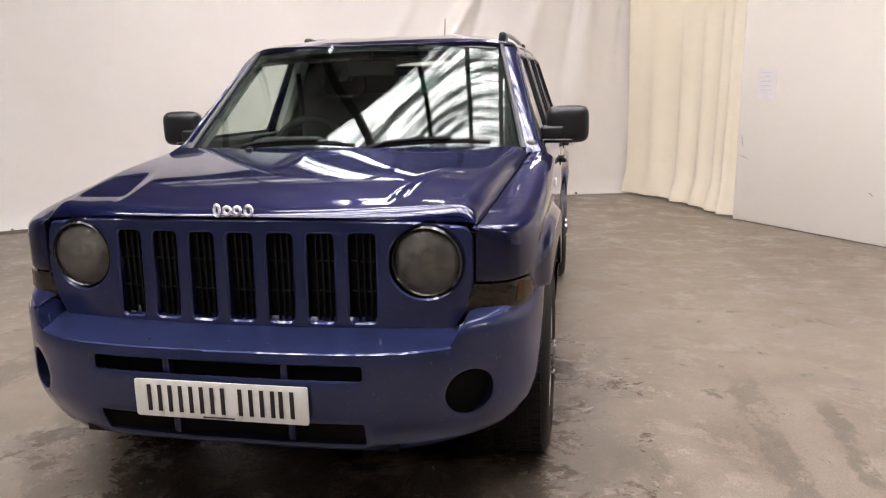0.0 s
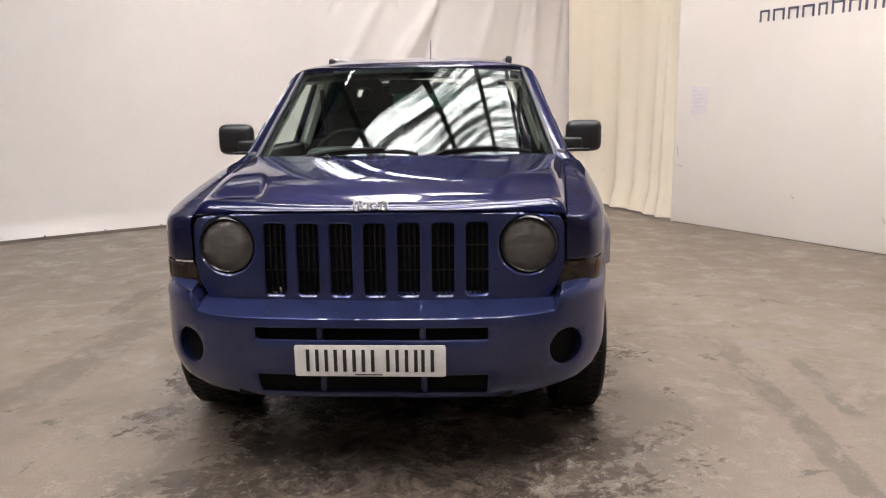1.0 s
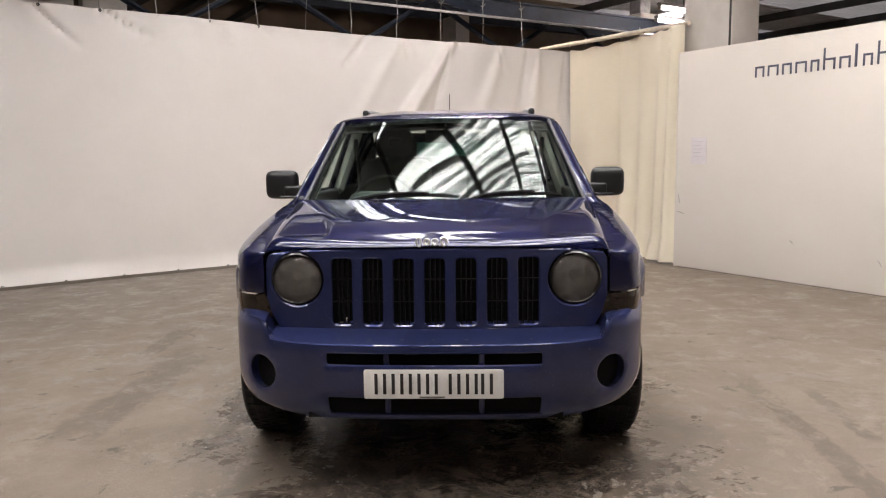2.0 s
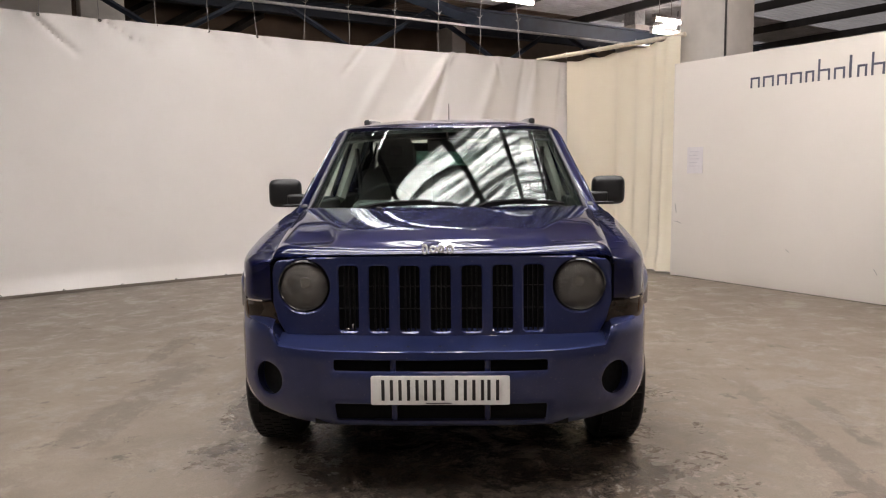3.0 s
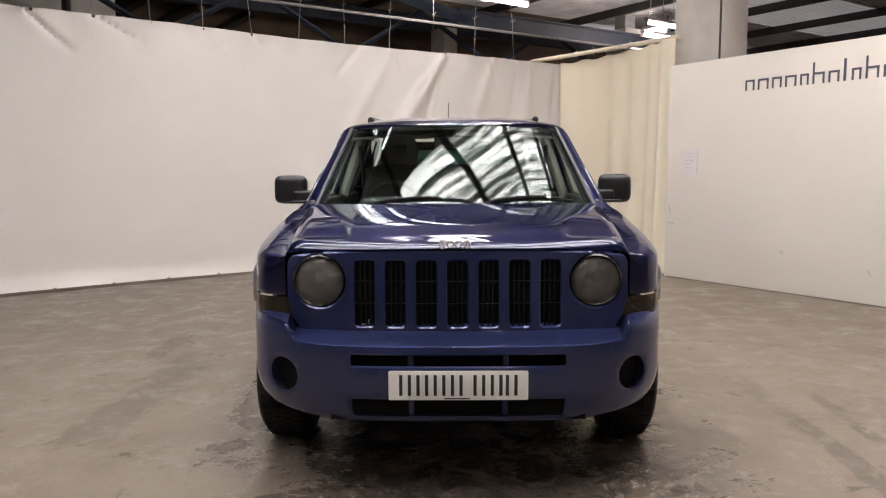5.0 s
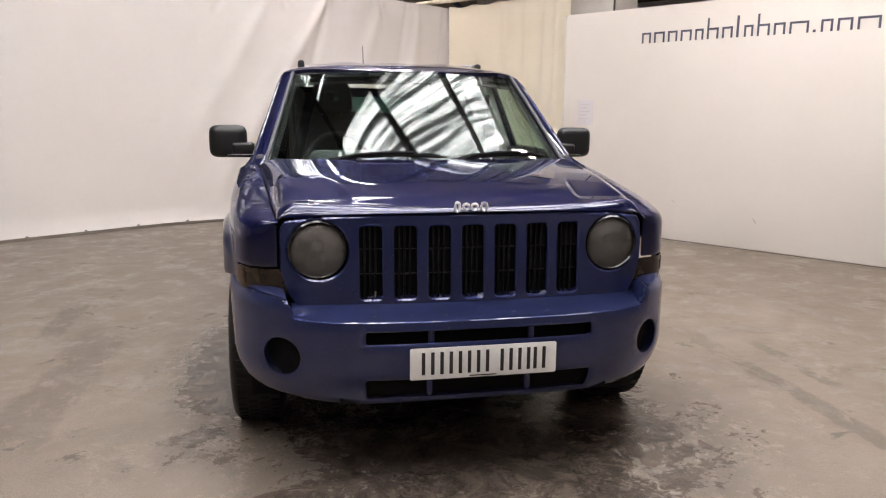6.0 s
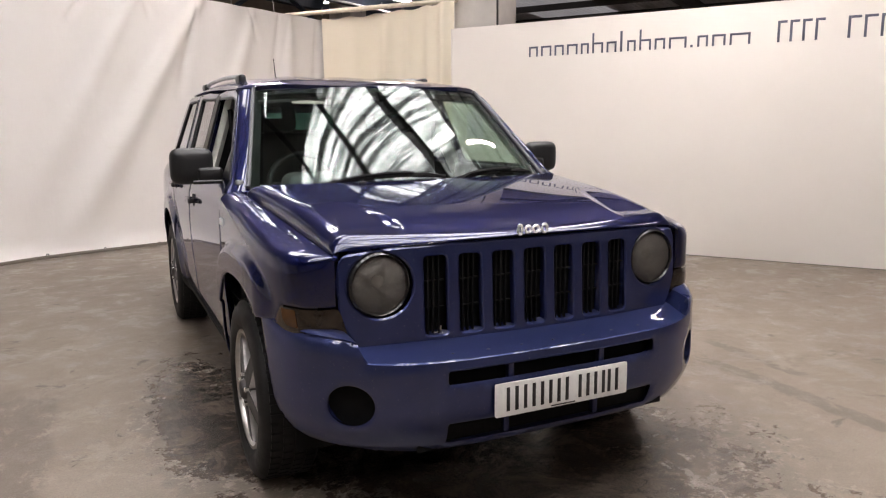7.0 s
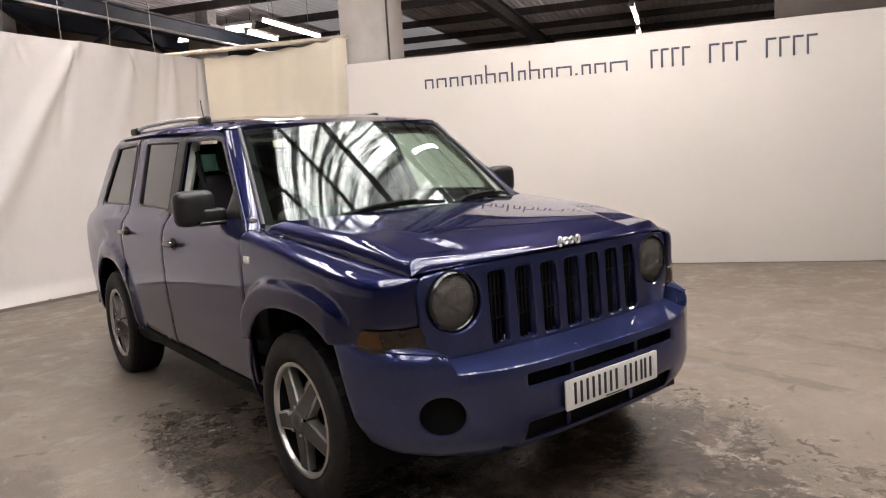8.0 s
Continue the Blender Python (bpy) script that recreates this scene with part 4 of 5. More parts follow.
def make_grille(car):
    half = [(0.624, 0.613), (0.662, 0.673), (0.6845, 0.736), (0.6845, 0.886), (0.667, 0.919), (0.52, 0.934), (0.30, 0.942)]
    outer = round_poly([(-x, z) for x, z in half[:1]] + half + [(-x, z) for x, z in reversed(half[1:])], 0.018, 3)
    slots = [round_poly([(c - 0.040, 0.640), (c + 0.040, 0.640), (c + 0.040, 0.902), (c - 0.040, 0.902)], 0.018, 4) for c in (0.1225 * k for k in range(-3, 4))]
    lamps = [circle2(s * 0.550, 0.818, 0.107, n=44) for s in (-1, 1)]
    panel = part("grille_panel", panel_bm(outer, slots + lamps, lambda x, z: (x, grille_y(x, z), z), 0.03, 0.055, 0.0045, (0, -1, 0)), BUMPER, car, "dusty blue grille panel with seven slots")
    for k in range(-3, 4):
        c = 0.1225 * k
        y = grille_y(c, 0.77) + 0.030
        insert = part("slot_insert", box_bm((0.092, 0.006, 0.280), (c, y + 0.016, 0.771)), DEEP_BLACK, panel, "black backing of a grille slot")
        for j in (-1, 0, 1):
            part("bar", box_bm((0.0055, 0.016, 0.270), (c + j * 0.0195, y, 0.771), 0.0015), SLOTBAR, insert)
        for z in (0.725, 0.815):
            part("bar", box_bm((0.086, 0.012, 0.0045), (c, y + 0.002, z), 0.001), SLOTBAR, insert)
    clip = join_bm(box_bm((0.016, 0.010, 0.008), (-0.372, grille_y(0.37, 0.65) + 0.006, 0.648), 0.002), box_bm((0.007, 0.008, 0.026), (-0.352, grille_y(0.37, 0.65) + 0.010, 0.656), 0.002))
    part("clip", clip, CHROME, panel, "small bare metal clip in a slot")
    # black plates added behind slots and seams, in place of unlit depth
    part("backing", join_bm(box_bm((1.30, 0.02, 0.34), (0, 0.285, 0.77)), box_bm((0.075, 0.02, 0.24), (-0.689, 0.285, 0.765)), box_bm((0.075, 0.02, 0.24), (0.689, 0.285, 0.765))), DEEP_BLACK, panel)
    return panel


def make_headlight(car, sign):
    y0 = grille_y(0.55, 0.818)
    lamp = part("headlight", lathe_bm([(y0 + 0.034, 0.110), (y0 + 0.060, 0.112), (y0 + 0.12, 0.085), (y0 + 0.14, 0.04), (y0 + 0.136, 0.03), (y0 + 0.112, 0.075), (y0 + 0.055, 0.099), (y0 + 0.034, 0.101)], 44, "y"), REFLECT, car, "round headlamp with hazed lens")
    bmesh_shift(lamp, (sign * 0.55, 0, 0.818))
    ring = lathe_bm([(y0 + 0.004, 0.0945), (y0 - 0.001, 0.099), (y0 + 0.006, 0.105), (y0 + 0.04, 0.1055), (y0 + 0.04, 0.095)], 44, "y", True)
    bmesh.ops.translate(ring, vec=(sign * 0.55, 0, 0.818), verts=ring.verts)
    part("bezel", ring, BLACKGLOSS, lamp)
    lens = lathe_bm([(y0 + 0.012, 0.0942), (y0 + 0.002, 0.085), (y0 - 0.008, 0.064), (y0 - 0.013, 0.035), (y0 - 0.015, 0.004), (y0 - 0.011, 0.004), (y0 - 0.009, 0.035), (y0 - 0.004, 0.064), (y0 + 0.006, 0.085), (y0 + 0.016, 0.0942)], 44, "y")
    bmesh.ops.translate(lens, vec=(sign * 0.55, 0, 0.818), verts=lens.verts)
    ob = part("lens", lens, HAZED, lamp)
    ob.visible_shadow = False
    bulb = lathe_bm([(y0 + 0.03, 0.004), (y0 + 0.032, 0.021), (y0 + 0.05, 0.026), (y0 + 0.12, 0.028)], 24, "y")
    bmesh.ops.translate(bulb, vec=(sign * 0.55, 0, 0.826), verts=bulb.verts)
    part("bulb_shield", bulb, ALLOYGREY, lamp)
    bulb2 = lathe_bm([(y0 + 0.05, 0.004), (y0 + 0.052, 0.012), (y0 + 0.10, 0.014)], 18, "y")
    bmesh.ops.translate(bulb2, vec=(sign * 0.55 + 0.010, 0, 0.768), verts=bulb2.verts)
    part("bulb", bulb2, AMBER, lamp)


def bmesh_shift(ob, vec):
    ob.data.transform(Matrix.Translation(vec))


def bumper_place(t, z):
    sign = -1 if t < 0 else 1
    x, y = BUMP.at(abs(t))
    nx, ny = BUMP.inward(max(abs(t), 0.005))
    off = 0.0
    if z < 0.44:
        off += 0.055 * ((0.44 - z) / 0.15) ** 2
    if 0.584 < z < 0.606 and x < 0.645:
        off += 0.010 * ((z - 0.584) / 0.02) ** 1.8
    if z > 0.635:
        off += 0.040 * ((z - 0.635) / 0.06) ** 1.9 * (1 - smooth01((y - 0.26) / 0.14))
    return sign * (x + nx * off), y + ny * off, z


def make_bumper(car):
    tx = lambda x: BUMP.where("x", x)
    ty = lambda y: BUMP.where("y", y)
    half = [(0.0, 0.292), (tx(0.45), 0.292), (tx(0.60), 0.300), (tx(0.70), 0.310), (ty(0.22), 0.322), (ty(0.310), 0.350), (ty(0.368), 0.43), (ty(0.404), 0.52), (ty(0.432), 0.61), (ty(0.456), 0.692), (ty(0.36), 0.696), (ty(0.30), 0.690), (ty(0.22), 0.682), (tx(0.70), 0.672), (tx(0.668), 0.664), (tx(0.640), 0.605), (tx(0.50), 0.604), (0.0, 0.602)]
    outer = half[:-1] + [(0.0, 0.602)] + [(-t, z) for t, z in reversed(half[1:-1])]
    tf = tx(0.688)
    holes = [circle2(s * tf, 0.464, 0.079, 0.066, 36) for s in (-1, 1)]
    for z0, z1 in ((0.524, 0.566), (0.318, 0.394)):
        c = tx(0.405)
        holes.append(round_poly([(-c, z0), (c, z0), (c, z1), (-c, z1)], 0.008, 2))
    bumper = part("front_bumper", panel_bm(outer, holes, bumper_place, 0.026, 0.045, 0.004, (0, -1, 0)), BUMPER, car, "dusty scuffed blue front bumper", 40)
    # top step back to the grille
    us = steps(-0.648, 0.648, 40)
    def step_top(x, v):
        y0 = curve_at([(p[0], p[1]) for p in BUMPER_LINE], abs(x)) + 0.010
        y1 = grille_y(x, 0.612) + 0.02
        return x, lerp(y0, y1, v), 0.6005 + 0.016 * v + 0.010 * smooth01(v * 1.2 - 0.1)
    part("bumper_step", grid_bm(step_top, us, steps(0, 1, 8), 0.006), BUMPER, bumper, "", 50)
    for s in (-1, 1):
        riser = grid_bm(lambda a, b: (s * lerp(0.640, 0.676, b), lerp(curve_at([(p[0], p[1]) for p in BUMPER_LINE], 0.66) + 0.016, 0.215, a), lerp(0.598, 0.668, b)), steps(0, 1, 4), steps(0, 1, 4), 0.004)
        part("bumper_riser", riser, BUMPER, bumper)
        top = [(tx(0.668), 0.664), (tx(0.70), 0.672), (ty(0.22), 0.682), (ty(0.30), 0.690), (ty(0.36), 0.696)]

        def shoulder(t, v):
            bx, by, bz = bumper_place(t, curve_at(top, t) - 0.003)
            g = (t - top[0][0]) / (top[-1][0] - top[0][0])
            fx, fy = FENDER.at(lerp(0.0, FENDER.where("y", 0.37), g))
            return s * lerp(bx, fx - 0.012, v), lerp(by, fy + 0.014, v), bz + 0.014 * math.sin(v * math.pi / 2) - 0.001
        part("bumper_shoulder", grid_bm(shoulder, steps(top[0][0], top[-1][0], 16), steps(0, 1, 6), 0.006), BUMPER, bumper, "", 60)
        fx, fy = BUMP.at(tf)
        nx, ny = BUMP.inward(tf)
        c = Vector((s * (fx + nx * 0.045), fy + ny * 0.045, 0.464))
        turn = Matrix.Translation(c) @ Vector((0, 1, 0)).rotation_difference(Vector((s * nx, ny, 0))).to_matrix().to_4x4()
        cup = lathe_bm([(0.0, 0.083), (0.035, 0.074), (0.050, 0.03), (0.052, 0.002), (0.056, 0.002), (0.060, 0.080)], 32, "y")
        bmesh.ops.transform(cup, matrix=turn, verts=cup.verts)
        pocket = part("fog_pocket", cup, DEEP_BLACK, bumper, "round black blank fog lamp recess")
        for k in (-1, 0, 1):
            rib = box_bm((0.10, 0.008, 0.006), (0, 0.022, k * 0.028), 0.002)
            bmesh.ops.transform(rib, matrix=turn, verts=rib.verts)
            part("rib", rib, BLACK, pocket)
    for z0, z1 in ((0.524, 0.566), (0.318, 0.394)):
        for x in (-0.179, 0.179):
            y = curve_at([(p[0], p[1]) for p in BUMPER_LINE], abs(x)) + 0.030 + (0.030 if z0 < 0.4 else 0.0)
            part("intake_bar", box_bm((0.022, 0.024, z1 - z0 + 0.03), (x, y, (z0 + z1) / 2), 0.004), BUMPER, bumper)
    # plate added behind the intakes; its black stands for unlit depth
    part("intake_backing", box_bm((0.98, 0.02, 0.295), (0, 0.032, 0.447)), DEEP_BLACK, bumper, "black plate for the unlit depth behind the intakes")
    for k in range(-3, 4):
        x = 0.1225 * k
        part("clip", box_bm((0.010, 0.004, 0.003), (x, curve_at([(p[0], p[1]) for p in BUMPER_LINE], abs(x)) + 0.052, 0.6085), 0.001), ALLOYGREY, bumper, "tiny pale bumper clip")
    # number plate, its characters given as plain bars
    plate = part("number_plate", panel_bm(round_poly([(-0.26, 0.402), (0.26, 0.402), (0.26, 0.513), (-0.26, 0.513)], 0.008, 3), [], lambda x, z: (x, -0.064 + 0.02 * x * x, z), 0.04, 0.006, 0.001), PLATE, bumper, "white plate with dark bars")
    for x in (-0.192, -0.128, -0.064, 0.0, 0.084, 0.148, 0.204):
        c = x - 0.006
        part("bar", box_bm((0.012, 0.002, 0.079), (c - 0.016, -0.0655 + 0.02 * c * c, 0.459), 0.0005), INK, plate)
        part("bar", box_bm((0.012, 0.002, 0.079), (c + 0.016, -0.0655 + 0.02 * c * c, 0.459), 0.0005), INK, plate)
    part("bar", box_bm((0.095, 0.0016, 0.0035), (-0.005, -0.0654, 0.409)), INK, plate)
    part("plate_mount", box_bm((0.50, 0.030, 0.095), (0, -0.042, 0.458), 0.006), BLACK, bumper)
    return bumper


def make_indicator(car, sign):
    place0 = fender_place(sign)

    def place(t, z):
        x, y, _ = place0(max(t, 0.0), 0.74)
        if t < 0:
            x, y = x + sign * t, y - 0.004 + 0.02 * t
        return x, y - 0.002, z
    outer = round_poly([(-0.052, 0.660), (FENDER.where("y", 0.30), 0.674), (FENDER.where("y", 0.365), 0.690), (FENDER.where("y", 0.325), 0.751), (0.0, 0.751)], 0.006, 2)
    lamp = part("indicator", panel_bm(outer, [], place, 0.02, 0.02, 0.002, (sign, -1, 0)), SMOKE, car, "smoked indicator lamp with amber end")
    a = FENDER.where("y", 0.247)
    outer = [(a, 0.690), (FENDER.where("y", 0.345), 0.699), (FENDER.where("y", 0.320), 0.747), (a + 0.01, 0.747)]
    part("amber_end", panel_bm(outer, [], lambda t, z: tuple(p + q for p, q in zip(place(t, z), (sign * 0.0022, -0.0022, 0))), 0.02, 0.004, 0.001, (sign, -1, 0)), AMBER, lamp, "amber lens")


# --- glasshouse ---
def screen_point(u, v):
    """The windscreen: u from side to side, v from the cowl to the roof."""
    hw = lerp(0.742, 0.602, v)
    sag = lerp(0.240, 0.138, v)
    y = lerp(0.990, 1.584, v) + sag * abs(u) ** 3.1 - 0.003 * math.sin(math.pi * v)
    z = lerp(1.058, 1.522, v) + 0.003 * math.sin(math.pi * v) - 0.022 * v * u * u
    return u * hw, y, z


def make_windscreen(car):
    us, vs = steps(-1, 1, 56), steps(0, 1, 36)
    pane = part("windscreen", grid_bm(screen_point, us, vs, 0.005), GLASS, car, "clear windscreen mirroring the bright roof", 60)
    pane.visible_shadow = False
    # black printed border
    def band(u0, u1, v0, v1, nu, nv):
        return grid_bm(lambda a, b: tuple(p + q for p, q in zip(screen_point(a, b), (0, 0.0065, -0.0065))), steps(u0, u1, nu), steps(v0, v1, nv), 0.002)
    part("border", join_bm(band(-0.995, 0.995, 0.0, 0.055, 40, 2), band(-0.995, 0.995, 0.945, 0.998, 40, 2), band(-0.995, -0.95, 0.055, 0.945, 2, 30), band(0.95, 0.995, 0.055, 0.945, 2, 30)), DEEP_BLACK, pane, "black printed edge")
    cowl = grid_bm(lambda u, v: (u * lerp(0.765, 0.742, v), lerp(HOOD_REAR - 0.012 + 0.168 * abs(u) ** 2.1, 0.992 + 0.238 * abs(u) ** 3.1, v), lerp(1.040, 1.060, v) - 0.018 * math.sin(v * math.pi)), steps(-1, 1, 40), steps(0, 1, 6), 0.01)
    part("cowl", cowl, BLACK, car, "black scuttle panel under the windscreen")
    # wipers
    for x0, u0, u1 in ((-0.56, -0.62, 0.12), (0.10, 0.14, 0.84)):
        blade, arm = [], []
        for k in range(15):
            s = k / 14
            p = Vector(screen_point(lerp(u0, u1, s), 0.020 + 0.050 * math.sin(s * math.pi * 0.8)))
            blade.append(p + Vector((0, -0.010, 0.012)))
            arm.append(p + Vector((0, -0.016, 0.022 + 0.004 * math.sin(s * math.pi))))
        root = Vector((lerp(x0, screen_point(u0, 0)[0], 0.3), 0.985 + 0.19 * (u0 * u0), 1.062))
        wiper = part("wiper", tube_bm(blade, 0.0085, 6), SLOTBAR, car, "black wiper at rest on the screen")
        part("arm", tube_bm([root] + arm[3:11], [0.014] + [0.008] * 8, 6), SLOTBAR, wiper)
        part("blade_frame", tube_bm([p + Vector((0, -0.004, 0.010 * math.sin(k / 14 * math.tau * 1.5) ** 2)) for k, p in enumerate(blade)], 0.0045, 5), SLOTBAR, wiper)
        part("arm_base", lathe_shift([(0, 0.004), (0.0, 0.018), (0.022, 0.016), (0.028, 0.004)], root - Vector((0, 0, 0.01)), "z"), BLACK, wiper)


def lathe_shift(profile, at, axis):
    bm = lathe_bm(profile, 20, axis)
    bmesh.ops.translate(bm, vec=at, verts=bm.verts)
    return bm


def make_pillar(car, sign):
    """The painted pillar beside the windscreen."""
    def f(v, w):
        a = Vector(screen_point(1, v))
        yb = lerp(1.262, 1.785, v)
        zb = lerp(1.062, 1.500, v)
        b = Vector((side_x(yb, zb) - 0.004, yb, zb))
        p = a.lerp(b, w)
        p += Vector((0.55, -0.75, 0.35)).normalized() * 0.009 * math.sin(w * math.pi) ** 0.7
        return sign * p.x, p.y, p.z
    part("screen_pillar", grid_bm(f, steps(-0.03, 1.0, 20), steps(0, 1, 8), 0.02, sign > 0), PAINT, car)
    # black gutter strip beside the glass
    pts = [Vector(f(v, 0.06)) + Vector((sign * 0.002, -0.006, 0.004)) for v in steps(0, 1.0, 20)]
    part("screen_trim", tube_bm(pts, 0.010, 8), GREYTRIM, car, "grey trim strip along the screen")


ROOF_MID = [(1.54, 1.500), (1.584, 1.518), (1.66, 1.532), (1.80, 1.556), (2.10, 1.592), (2.5, 1.616), (3.0, 1.632), (3.6, 1.630), (4.0, 1.606), (4.25, 1.560)]


def make_roof_panel(car):
    def f(u, v):
        y = lerp(1.580 + 0.138 * abs(u) ** 3.1, 4.16, v)
        mid = curve_at(ROOF_MID, y)
        zside = lerp(1.512, 1.556, smooth01((y - 1.7) / 1.6)) - 0.03 * smooth01((y - 3.8) / 0.4)
        xs = side_x(min(y, 4.0), zside) - 0.004 - 0.55 * max(0, y - 3.72) ** 2
        xs = lerp(0.606, xs, smooth01((v) / 0.05))
        a = abs(u)
        z = zside + (mid - zside) * (1 - a ** 4.5) ** 0.85
        # shallow ribs pressed into the roof
        z += 0.004 * math.cos(a * 15) * smooth01((0.72 - a) / 0.1) * smooth01((y - 1.9) / 0.3)
        return math.copysign(xs * a ** 0.92, u), y, z
    us = steps(-1, 1, 60)
    roof = part("roof", grid_bm(f, us, [0, 0.004, 0.01, 0.02, 0.035] + steps(0.05, 1, 44), 0.02), PAINT, car, "glossy blue roof", 60)
    for sign in (-1, 1):
        pts, n = [], 24
        for k in range(n + 1):
            s = k / n
            y = lerp(2.28, 3.72, s)
            lift = 0.020 * min(1, math.sin(s * math.pi) * 2.6) + 0.002
            pts.append((sign * (0.555 - 0.01 * s), y, curve_at(ROOF_MID, y) - 0.026 + lift))
        rail = part("roof_rail", tube_bm(pts, [0.013] + [0.0125] * (n - 1) + [0.011], 10), GALV, car, "grey roof rail")
        for s in (0.03, 0.97):
            y = lerp(2.28, 3.72, s)
            part("rail_foot", box_bm((0.040, 0.13, 0.050), (sign * 0.555, y, curve_at(ROOF_MID, y) - 0.020), 0.016, None, 3), BLACK, rail)
    base = (-0.03, 3.74, 1.632)
    aerial = part("aerial", lathe_shift([(-0.01, 0.03), (0.012, 0.026), (0.03, 0.010), (0.034, 0.003)], base, "z"), BLACK, car, "short black roof aerial")
    part("mast", tube_bm([(base[0], base[1], base[2] + 0.02), (base[0], base[1] + 0.05, base[2] + 0.21)], [0.005, 0.003], 6), BLACK, aerial)


def side_place(sign, push=0.0):
    return lambda y, z: (sign * (side_x(y, z) + push), y, z)


DOOR_TOP = 1.515
FRONT_WINDOW = [(1.335, 1.105), (1.75, 1.452), (1.86, 1.468), (2.285, 1.476), (2.200, 1.102)]
REAR_WINDOW = [(2.332, 1.108), (2.415, 1.480), (3.025, 1.500), (2.905, 1.126)]
QUARTER_WINDOW = [(3.130, 1.128), (3.245, 1.503), (3.690, 1.500), (3.80, 1.150), (3.78, 1.126)]


def make_glass_pane(outline, sign, parent, mat, label):
    pane = part("window_pane", panel_bm(outline, [], side_place(sign, -0.010), 0.05, 0.004, 0.0, (sign, 0, 0.3)), mat, parent, label)
    pane.visible_shadow = False
    return pane


def window_seal(outline, sign, parent):
    pts = [side_place(sign, -0.003)(y, z) for y, z in dense(outline, 0.06)]
    part("window_seal", tube_bm(pts, 0.007, 6, True), BLACK, parent, "black rubber window seal")


def make_handle(parent, sign, y, z):
    x = side_x(y, z)
    # flat dark disc on the door, in place of the recess's shade
    dark_disc = grid_bm(lambda a, b: (sign * (x + 0.0025), y + 0.048 * math.cos(a) * b, z + 0.034 * math.sin(a) * b), steps(0, math.tau, 20), [0.02, 0.5, 1.0], 0.003)
    handle = part("door_handle", box_bm((0.020, 0.150, 0.028), (sign * (x + 0.026), y + 0.012, z), 0.009, None, 3), BLACKGLOSS, parent, "black pull handle")
    part("recess_shade_disc", dark_disc, DEEP_BLACK, handle)
    part("handle_pivot", box_bm((0.028, 0.024, 0.024), (sign * (x + 0.012), y - 0.052, z), 0.006), BLACKGLOSS, handle)
    part("handle_end", box_bm((0.028, 0.024, 0.024), (sign * (x + 0.012), y + 0.076, z), 0.006), BLACKGLOSS, handle)


